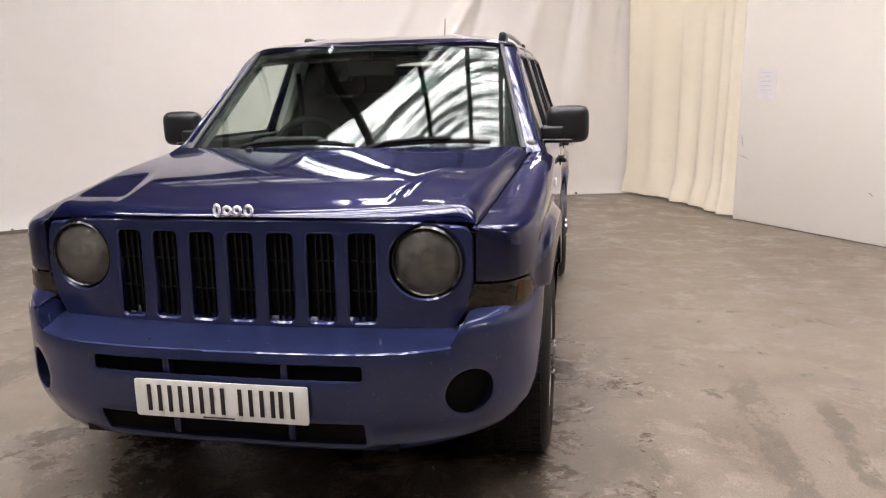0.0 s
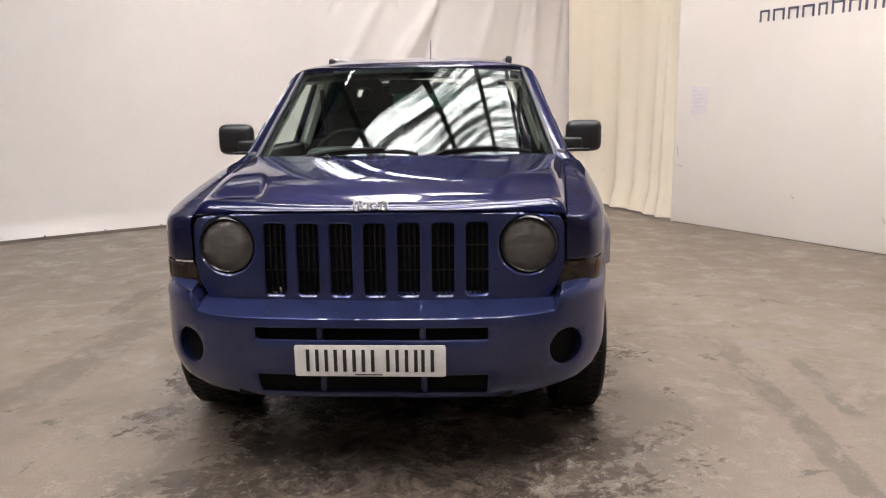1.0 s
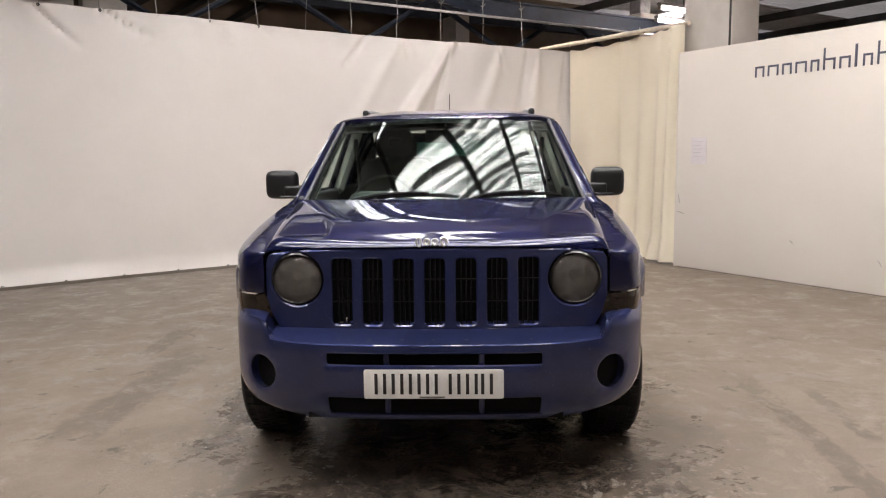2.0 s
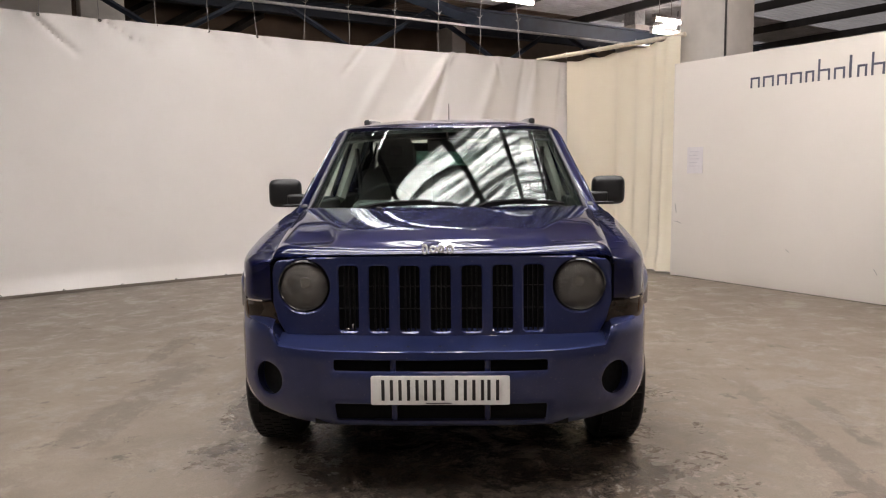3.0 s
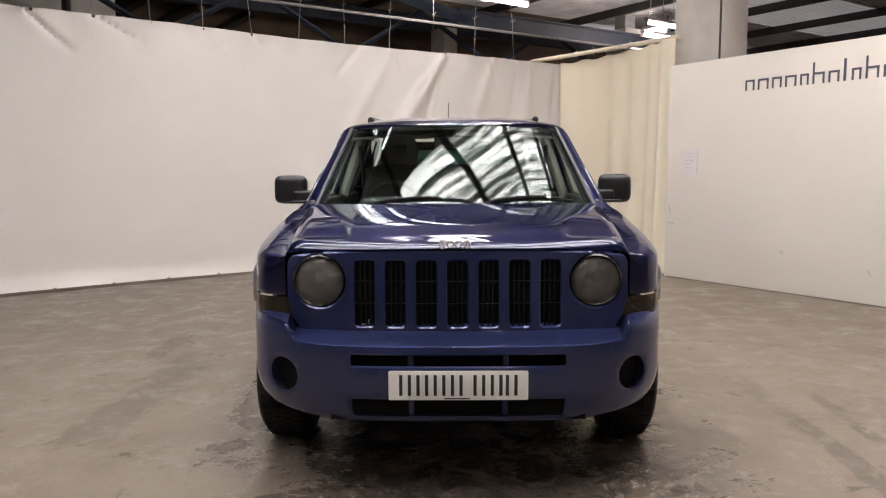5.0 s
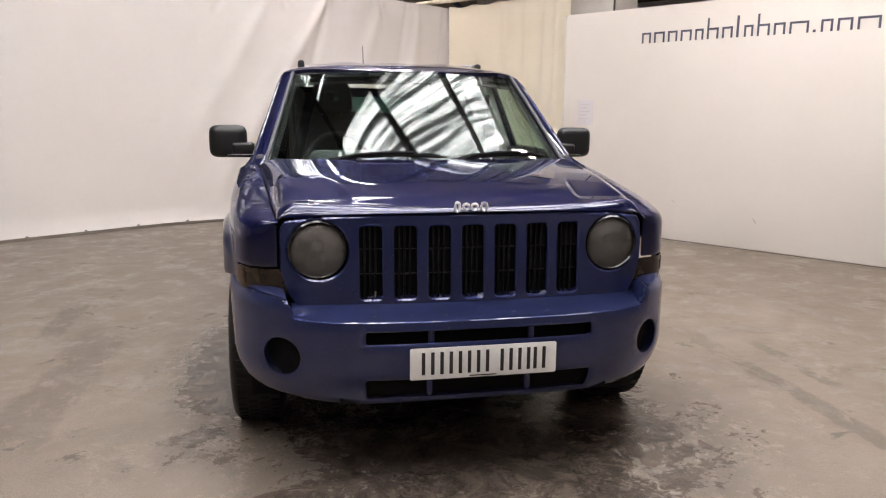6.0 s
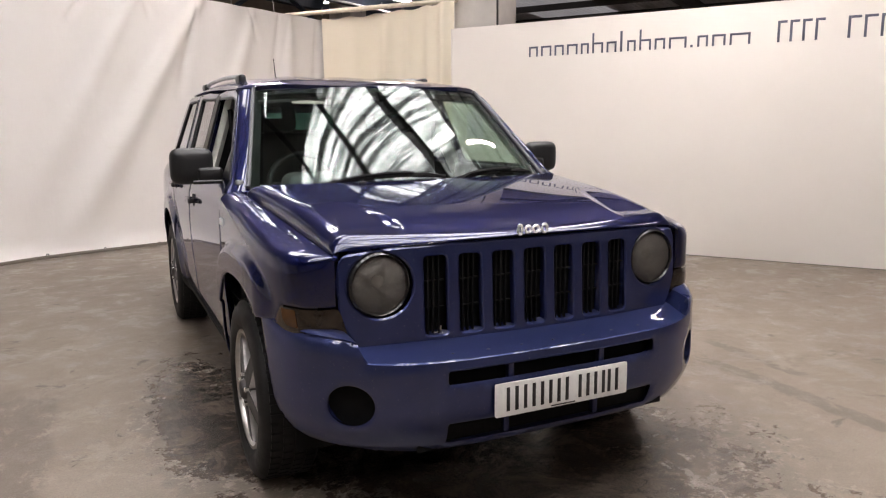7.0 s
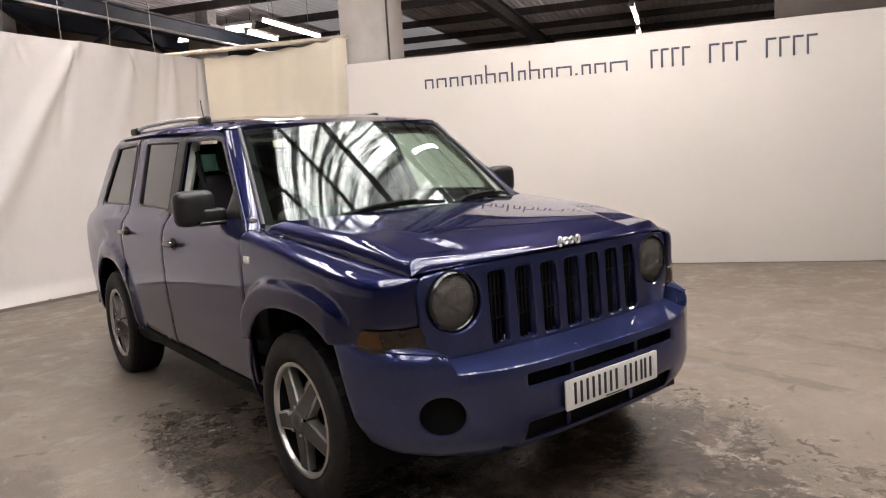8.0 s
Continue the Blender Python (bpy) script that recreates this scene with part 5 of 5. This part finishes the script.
def make_side(car, sign):
    outward = (sign, 0, 0.2)
    front = [(1.194, 0.372), (2.262, 0.372), (2.266, 1.06), (2.362, 1.505), (2.2, DOOR_TOP), (1.86, 1.506), (1.74, 1.478), (1.285, 1.092), (1.22, 1.060), (1.194, 1.052)]
    door = part("front_door", panel_bm(round_poly(front, 0.02, 2), [round_poly(FRONT_WINDOW, 0.02, 3)], side_place(sign), 0.035, 0.030, 0.0025, outward), PAINT, car, "blue front door")
    open_window = sign < 0
    if not open_window:
        make_glass_pane(FRONT_WINDOW, sign, door, GLASS, "clear door glass")
    window_seal(round_poly(FRONT_WINDOW, 0.02, 3), sign, door)
    make_handle(door, sign, 2.075, 0.945)
    # mirror sail and mirror
    sail = panel_bm([(1.300, 1.094), (1.50, 1.094), (1.46, 1.24)], [], side_place(sign, 0.006), 0.03, 0.012, 0.002, outward)
    part("mirror_sail", sail, BLACK, door, "black mirror mount")
    make_mirror(door, sign)
    rear = [(2.270, 0.372), (2.905, 0.372), (2.938, 0.50), (2.985, 0.66), (3.05, 0.78), (3.082, 0.90), (3.086, 1.06), (3.19, 1.535), (2.8, 1.530), (2.370, 1.507), (2.274, 1.06)]
    rdoor = part("rear_door", panel_bm(round_poly(rear, 0.02, 2), [round_poly(REAR_WINDOW, 0.02, 3)], side_place(sign), 0.035, 0.030, 0.0025, outward), PAINT, car, "blue rear door")
    make_glass_pane(REAR_WINDOW, sign, rdoor, PRIVACY, "dark tinted rear glass")
    window_seal(round_poly(REAR_WINDOW, 0.02, 3), sign, rdoor)
    make_handle(rdoor, sign, 2.955, 0.970)
    arch = [(y, arch_z(y, REAR_HUB)) for y in steps(2.982, 3.795, 34)]
    quarter = [(2.913, 0.372), (2.962, 0.372)] + arch + [(3.80, 0.36), (4.10, 0.40), (4.14, 0.95), (4.05, 1.10), (3.95, 1.40), (3.89, 1.49), (3.80, 1.540), (3.198, 1.536), (3.094, 1.06), (3.090, 0.90), (3.058, 0.78), (2.993, 0.66), (2.946, 0.50)]
    q = part("rear_quarter", panel_bm(quarter, [round_poly(QUARTER_WINDOW, 0.02, 3)], side_place(sign), 0.035, 0.020, 0.003, outward), PAINT, car, "blue rear quarter panel")
    make_glass_pane(QUARTER_WINDOW, sign, q, PRIVACY, "dark tinted quarter glass")
    window_seal(round_poly(QUARTER_WINDOW, 0.02, 3), sign, q)
    sill = grid_bm(lambda y, a: (sign * (side_x(y, 0.36) - 0.006 - 0.06 * a * a), y, 0.372 - 0.085 * a), steps(1.176, 2.962, 30), steps(0, 1, 5), 0.02, sign < 0)
    part("sill", sill, DEEP_BLACK, car, "black plastic sill")
    # dark door shut inside
    part("pillar_cover", panel_bm([(2.20, 1.09), (2.335, 1.09), (2.418, 1.50), (2.282, 1.492)], [], side_place(sign, 0.002), 0.04, 0.006, 0.001, outward), BLACK, car, "black middle pillar")
    # wheel housings
    for hub in (FRONT_HUB, REAR_HUB):
        liner = bmesh.new()
        rings = []
        for xx in (0.800, 0.60, 0.595):
            rings.append([liner.verts.new((sign * xx, hub + math.cos(k * math.pi / 24) * 0.43 * (1.0 if xx > 0.596 else 0.02), 0.30 + (math.sin(k * math.pi / 24) ** 0.8 * 0.475 if 0 < k < 24 else 0.0) * (1.0 if xx > 0.596 else 0.02) - (0.06 if k in (0, 24) else 0))) for k in range(25)])
        for a, b in zip(rings, rings[1:]):
            for k in range(24):
                liner.faces.new((a[k], a[k + 1], b[k + 1], b[k]))
        part("wheel_arch_liner", liner, DEEP_BLACK, car, "black wheel arch liner")


def make_mirror(door, sign):
    at = Vector((sign * (0.942 if sign < 0 else 0.922), 1.515, 1.148))
    def f(u, v):
        """A rounded box shell, deeper at its middle."""
        a, b = u * math.tau, (v - 0.5) * math.pi
        e = 0.42
        cx, sx = math.cos(a), math.sin(a)
        cb, sb = math.cos(b), math.sin(b)
        pw = lambda q: math.copysign(abs(q) ** e, q)
        return (sign * 0.094 * pw(cb) * pw(cx), 0.058 * sb + 0.012 * abs(sb), 0.082 * pw(cb) * pw(sx))
    bm = grid_bm(f, steps(0, 1, 40), steps(0.02, 0.98, 18))
    bmesh.ops.remove_doubles(bm, verts=bm.verts, dist=0.0005)
    bmesh.ops.holes_fill(bm, edges=bm.edges[:])
    bmesh.ops.translate(bm, vec=at, verts=bm.verts)
    mirror = part("door_mirror", bm, BLACK, door, "large square black door mirror", 50)
    arm = box_bm((0.110, 0.085, 0.062), (sign * (0.868 if sign < 0 else 0.858), 1.500, 1.112), 0.016, None, 3)
    part("mirror_arm", arm, BLACK, mirror)
    part("mirror_ledge", box_bm((0.135, 0.100, 0.018), (sign * 0.880, 1.500, 1.078), 0.007, None, 3), BLACKGLOSS, mirror)
    part("mirror_glass", box_bm((0.150, 0.003, 0.125), (at.x, 1.567, 1.150), 0.001), CHROME, mirror, "mirror glass")


def make_rear(car):
    def gate(u, v):
        z = lerp(0.46, 1.515, v)
        hw = side_x(4.05, max(z, 0.4)) - 0.01 - 0.05 * smooth01((z - 1.25) / 0.3)
        y = 4.150 + 0.09 * (1 - abs(u) ** 3) - 0.60 * max(0, z - 1.0) ** 1.3
        return u * hw, y, z
    outer = [(-0.98, 0.0), (0.98, 0.0), (0.98, 1.0), (-0.98, 1.0)]
    hole = round_poly([(-0.78, 0.58), (0.78, 0.58), (0.74, 0.93), (-0.74, 0.93)], 0.04, 3)
    tail = part("tailgate", panel_bm(outer, [hole], lambda u, v: gate(u, v), 0.07, 0.03, 0.003, (0, 1, 0)), PAINT, car, "blue tailgate")
    pane = part("rear_window", panel_bm(hole, [], lambda u, v: tuple(a - b for a, b in zip(gate(u, v), (0, 0.012, 0))), 0.08, 0.004, 0.0, (0, 1, 0)), make_glass("green tinted rear glass", (0.20, 0.33, 0.31)), tail, "green tinted rear glass")
    pane.visible_shadow = False
    bar = grid_bm(lambda u, v: (u * 0.79, 4.16 + 0.10 * (1 - abs(u) ** 2.5), lerp(0.36, 0.62, v)), steps(-1, 1, 24), steps(0, 1, 6), 0.08)
    part("rear_bumper", bar, BUMPER, car)
    floorpan = join_bm(box_bm((1.16, 3.9, 0.06), (0, 2.2, 0.30), 0.02), box_bm((1.10, 0.75, 0.36), (0, 0.65, 0.45), 0.03))
    part("underbody", floorpan, DEEP_BLACK, car, "dark underside")


# --- wheels ---
def make_wheel(car, sign, hub):
    cx = sign * 0.785
    W = 0.108
    o = sign
    r = TYRE_R
    prof = [(-W * 0.80, 0.226), (-W * 0.98, 0.250), (-W * 1.0, 0.285), (-W * 0.94, 0.318), (-W * 0.80, 0.336), (-W * 0.5, r - 0.001), (0, r), (W * 0.5, r - 0.001), (W * 0.80, 0.336), (W * 0.94, 0.318), (W * 1.0, 0.285), (W * 0.98, 0.250), (W * 0.80, 0.226)]
    wheel = new("wheel")
    wheel.parent = car
    wheel.matrix_basis = Matrix.Translation((cx, hub, HUB_Z))
    tagged(wheel, label="wheel with five broad alloy spokes")
    tyre = lathe_bm([(a * o, b) for a, b in prof], 64, "x", True)
    part("tyre", tyre, RUBBER, wheel, "black tyre with grooved tread", 50)
    tread = bmesh.new()
    for k in range(60):
        for j, off in ((-0.062, 0.0), (-0.020, 0.5), (0.022, 0.0), (0.064, 0.5)):
            a = (k + off) * math.tau / 60
            m = Matrix.Rotation(a, 4, "X") @ Matrix.Translation((j, 0, r - 0.0030))
            b = bmesh.ops.create_cube(tread, size=1.0, matrix=m @ Matrix.Diagonal((0.034, 0.026, 0.011, 1)))
    tagged(part("tread", tread, RUBBER, wheel), kind="stuff")
    f = o * W * 0.86
    rim = lathe_bm([(f - o * 0.004, 0.2275), (f + o * 0.004, 0.2280), (f + o * 0.005, 0.2150), (f - o * 0.006, 0.2085), (f - o * 0.012, 0.2075), (f - o * 0.012, 0.2240)], 64, "x", True)
    well = lathe_bm([(f - o * 0.012, 0.2076), (f - o * 0.05, 0.2000), (f - o * 0.15, 0.2050), (f - o * 0.15, 0.2240), (f - o * 0.0125, 0.2240)], 48, "x", True)
    part("rim_well", well, DEEP_BLACK, wheel, "dark inside of the rim", 40)
    part("rim", rim, ALLOY, wheel, "machined alloy rim", 40)
    barrel = lathe_bm([(f - o * 0.135, 0.006), (f - o * 0.135, 0.203), (f - o * 0.14, 0.203), (f - o * 0.14, 0.006)], 40, "x")
    part("brake_backing", barrel, DEEP_BLACK, wheel)
    disc = lathe_bm([(f - o * 0.085, 0.05), (f - o * 0.085, 0.145), (f - o * 0.10, 0.145), (f - o * 0.10, 0.05)], 40, "x", True)
    part("brake_disc", disc, GALV, wheel)
    turn0 = 0.68 if hub == FRONT_HUB else 0.45
    for k in range(5):
        a = turn0 + k * math.tau / 5
        rot = Matrix.Rotation(a, 4, "X")

        def spoke(w0, w1, r0, r1, x0, thick, bevel):
            bm = bmesh.new()
            corners = [(-w0, r0), (w0, r0), (w1, r1), (-w1, r1)]
            top = [bm.verts.new((x0 + o * (0.002 if rr == r1 else 0.016), ww, rr)) for ww, rr in corners]
            bot = [bm.verts.new((x0 - o * thick, ww * 1.05, rr)) for ww, rr in corners]
            bm.faces.new(top)
            bm.faces.new(bot[::-1])
            for i in range(4):
                j = (i + 1) % 4
                bm.faces.new((top[j], top[i], bot[i], bot[j]))
            bmesh.ops.recalc_face_normals(bm, faces=bm.faces)
            bmesh.ops.bevel(bm, geom=bm.edges[:], offset=bevel, segments=2, affect="EDGES")
            bmesh.ops.transform(bm, matrix=rot, verts=bm.verts)
            return bm
        s = part("spoke", spoke(0.041, 0.034, 0.040, 0.213, f - o * 0.008, 0.03, 0.004), ALLOY, wheel, "machined spoke edge")
        part("spoke_face", spoke(0.0350, 0.0280, 0.050, 0.207, f - o * 0.0062, 0.006, 0.002), ALLOYGREY, s, "grey painted spoke face")
        nut = lathe_bm([(f + o * 0.004, 0.011), (f + o * 0.020, 0.0105), (f + o * 0.024, 0.006), (f + o * 0.024, 0.001)], 6, "x")
        bmesh.ops.translate(nut, vec=(0, 0, 0.0575), verts=nut.verts)
        bmesh.ops.transform(nut, matrix=Matrix.Rotation(a + math.pi / 5, 4, "X"), verts=nut.verts)
        part("wheel_nut", nut, CHROME, wheel)
    hubcap = lathe_bm([(f - o * 0.03, 0.078), (f + o * 0.004, 0.074), (f + o * 0.010, 0.040), (f + o * 0.020, 0.036), (f + o * 0.026, 0.028), (f + o * 0.027, 0.002)], 40, "x")
    part("centre_cap", hubcap, ALLOYGREY, wheel, "grey centre cap")


# --- cabin ---
def rounded(size, at, bevel, turn=None):
    return box_bm(size, at, bevel, turn, 3)


def make_seat(car, x, y, rear=False):
    lean = Matrix.Rotation(radians(-14), 4, "X")
    seat = part("seat", rounded((0.50, 0.50, 0.16), (x, y, 0.66), 0.05), CLOTH, car, "black cloth seat")
    part("backrest", rounded((0.50, 0.15, 0.62), (x, y + 0.30, 0.98), 0.06, lean), CLOTH, seat)
    # headrest with an opening in its middle
    ring = panel_bm(round_poly([(-0.135, -0.10), (0.135, -0.10), (0.115, 0.10), (-0.115, 0.10)], 0.06, 5), [round_poly([(-0.045, -0.02), (0.045, -0.02), (0.040, 0.035), (-0.040, 0.035)], 0.015, 3)], lambda a, b: (x + a, y + 0.365 + 0.12 * b, 1.395 + b), 0.03, 0.085, 0.008)
    part("headrest", ring, CLOTH, seat, "black headrest with an opening")
    for s in (-0.06, 0.06):
        part("headrest_post", tube_bm([(x + s, y + 0.40, 1.25), (x + s, y + 0.40, 1.34)], 0.007, 8), GALV, seat)


def make_cabin(car):
    def dash(u, v):
        a = v * math.pi * 0.5
        y = 1.16 + 0.168 * abs(u) ** 2.1 * (1 - v) + 0.42 * math.sin(a)
        return u * 0.755, y, 1.028 - 0.26 * (1 - math.cos(a)) + 0.035 * math.sin(v * math.pi)
    d = part("dashboard", grid_bm(dash, steps(-1, 1, 40), steps(0, 1, 14), 0.03), TRIMGREY, car, "dark grey dashboard")
    part("binnacle", rounded((0.34, 0.20, 0.12), (-0.37, 1.46, 1.045), 0.05), TRIMGREY, d)
    # steering wheel
    m = Matrix.Translation((-0.37, 1.70, 1.015)) @ Matrix.Rotation(radians(-24), 4, "X")
    ring = [m @ Vector((0.185 * math.cos(k * math.tau / 40), 0, 0.185 * math.sin(k * math.tau / 40))) for k in range(40)]
    wheel = part("steering_wheel", tube_bm(ring, 0.016, 10, True), BLACK, car, "black steering wheel")
    hub = rounded((0.15, 0.05, 0.13), (0, 0, 0), 0.02)
    bmesh.ops.transform(hub, matrix=m, verts=hub.verts)
    part("wheel_hub", hub, BLACK, wheel)
    for a in (0.15, math.pi - 0.15, -math.pi / 2):
        part("wheel_spoke", tube_bm([m @ Vector((0.05 * math.cos(a), 0, 0.05 * math.sin(a))), m @ Vector((0.18 * math.cos(a), 0, 0.18 * math.sin(a)))], 0.013, 8), BLACK, wheel)
    make_seat(car, -0.37, 1.98)
    make_seat(car, 0.37, 1.98)
    bench = part("rear_seat", join_bm(rounded((1.28, 0.50, 0.18), (0, 2.92, 0.66), 0.05), rounded((1.28, 0.16, 0.66), (0, 3.24, 0.98), 0.05, Matrix.Rotation(radians(-16), 4, "X"))), CLOTH, car, "black rear bench seat")
    for x in (-0.42, 0.42):
        part("headrest", rounded((0.25, 0.09, 0.18), (x, 3.36, 1.36), 0.04), CLOTH, bench)
    # headlining and pillar trims
    def lining(u, v):
        y = lerp(1.63, 3.95, v)
        return u * 0.60, y, curve_at(ROOF_MID, y) - 0.055 - 0.03 * u * u
    # the cabin's shade on the headlining is put into its dark colour
    part("headlining", grid_bm(lining, steps(-1, 1, 12), steps(0, 1, 14), 0.012), TRIMGREY, car, "headlining, dark grey for its shade")
    for s in (-1, 1):
        pts = [(s * lerp(0.725, 0.600, v), lerp(1.275, 1.76, v), lerp(1.06, 1.475, v)) for v in steps(0, 1, 8)]
        part("pillar_trim", tube_bm(pts, 0.015, 8), CREAMTRIM, car, "pale pillar trim")
        pts = [(s * (side_x(2.25 + 0.1 * v, lerp(0.7, 1.49, v)) - 0.05), lerp(2.22, 2.34, v), lerp(0.7, 1.49, v)) for v in steps(0, 1, 6)]
        part("pillar_trim", tube_bm(pts, 0.045, 8), CREAMTRIM, car)
        strap = [(s * (side_x(2.3, 1.4) - 0.075), 2.29, 1.42), (s * 0.60, 2.27, 1.1), (s * 0.57, 2.2, 0.75)]
        part("seat_belt", tube_bm(strap, 0.016, 4), CLOTH, car)
        part("pillar_trim", rounded((0.05, 0.18, 0.34), (s * 0.60, 3.84, 1.24), 0.02), TRIMGREY, car)
        part("door_card", rounded((0.05, 1.9, 0.55), (s * 0.775, 2.2, 0.82), 0.02), TRIMGREY, car)
    glass = part("rear_view_mirror", rounded((0.235, 0.030, 0.075), (0, 1.62, 1.415), 0.013), DEEP_BLACK, car, "black rear-view mirror")
    part("mirror_stem", tube_bm([(0, 1.615, 1.44), (0, 1.625, 1.485)], 0.010, 8), BLACK, glass)
    part("cabin_floor", box_bm((1.45, 2.9, 0.05), (0, 2.6, 0.42)), DEEP_BLACK, car)
    part("bulkhead", box_bm((1.40, 0.03, 0.55), (0, 1.17, 0.72)), DEEP_BLACK, car)


def make_car():
    car = thing("car", (0, 0, 0), "dusty dark blue metallic sport utility car, parked on the concrete", "car")
    make_hood(car)
    make_grille(car)
    make_bumper(car)
    for sign in (-1, 1):
        make_fender(car, sign)
        make_headlight(car, sign)
        make_indicator(car, sign)
        make_pillar(car, sign)
        make_side(car, sign)
        for hub in (FRONT_HUB, REAR_HUB):
            make_wheel(car, sign, hub)
    make_windscreen(car)
    make_roof_panel(car)
    make_rear(car)
    make_cabin(car)
    return car


make_car()
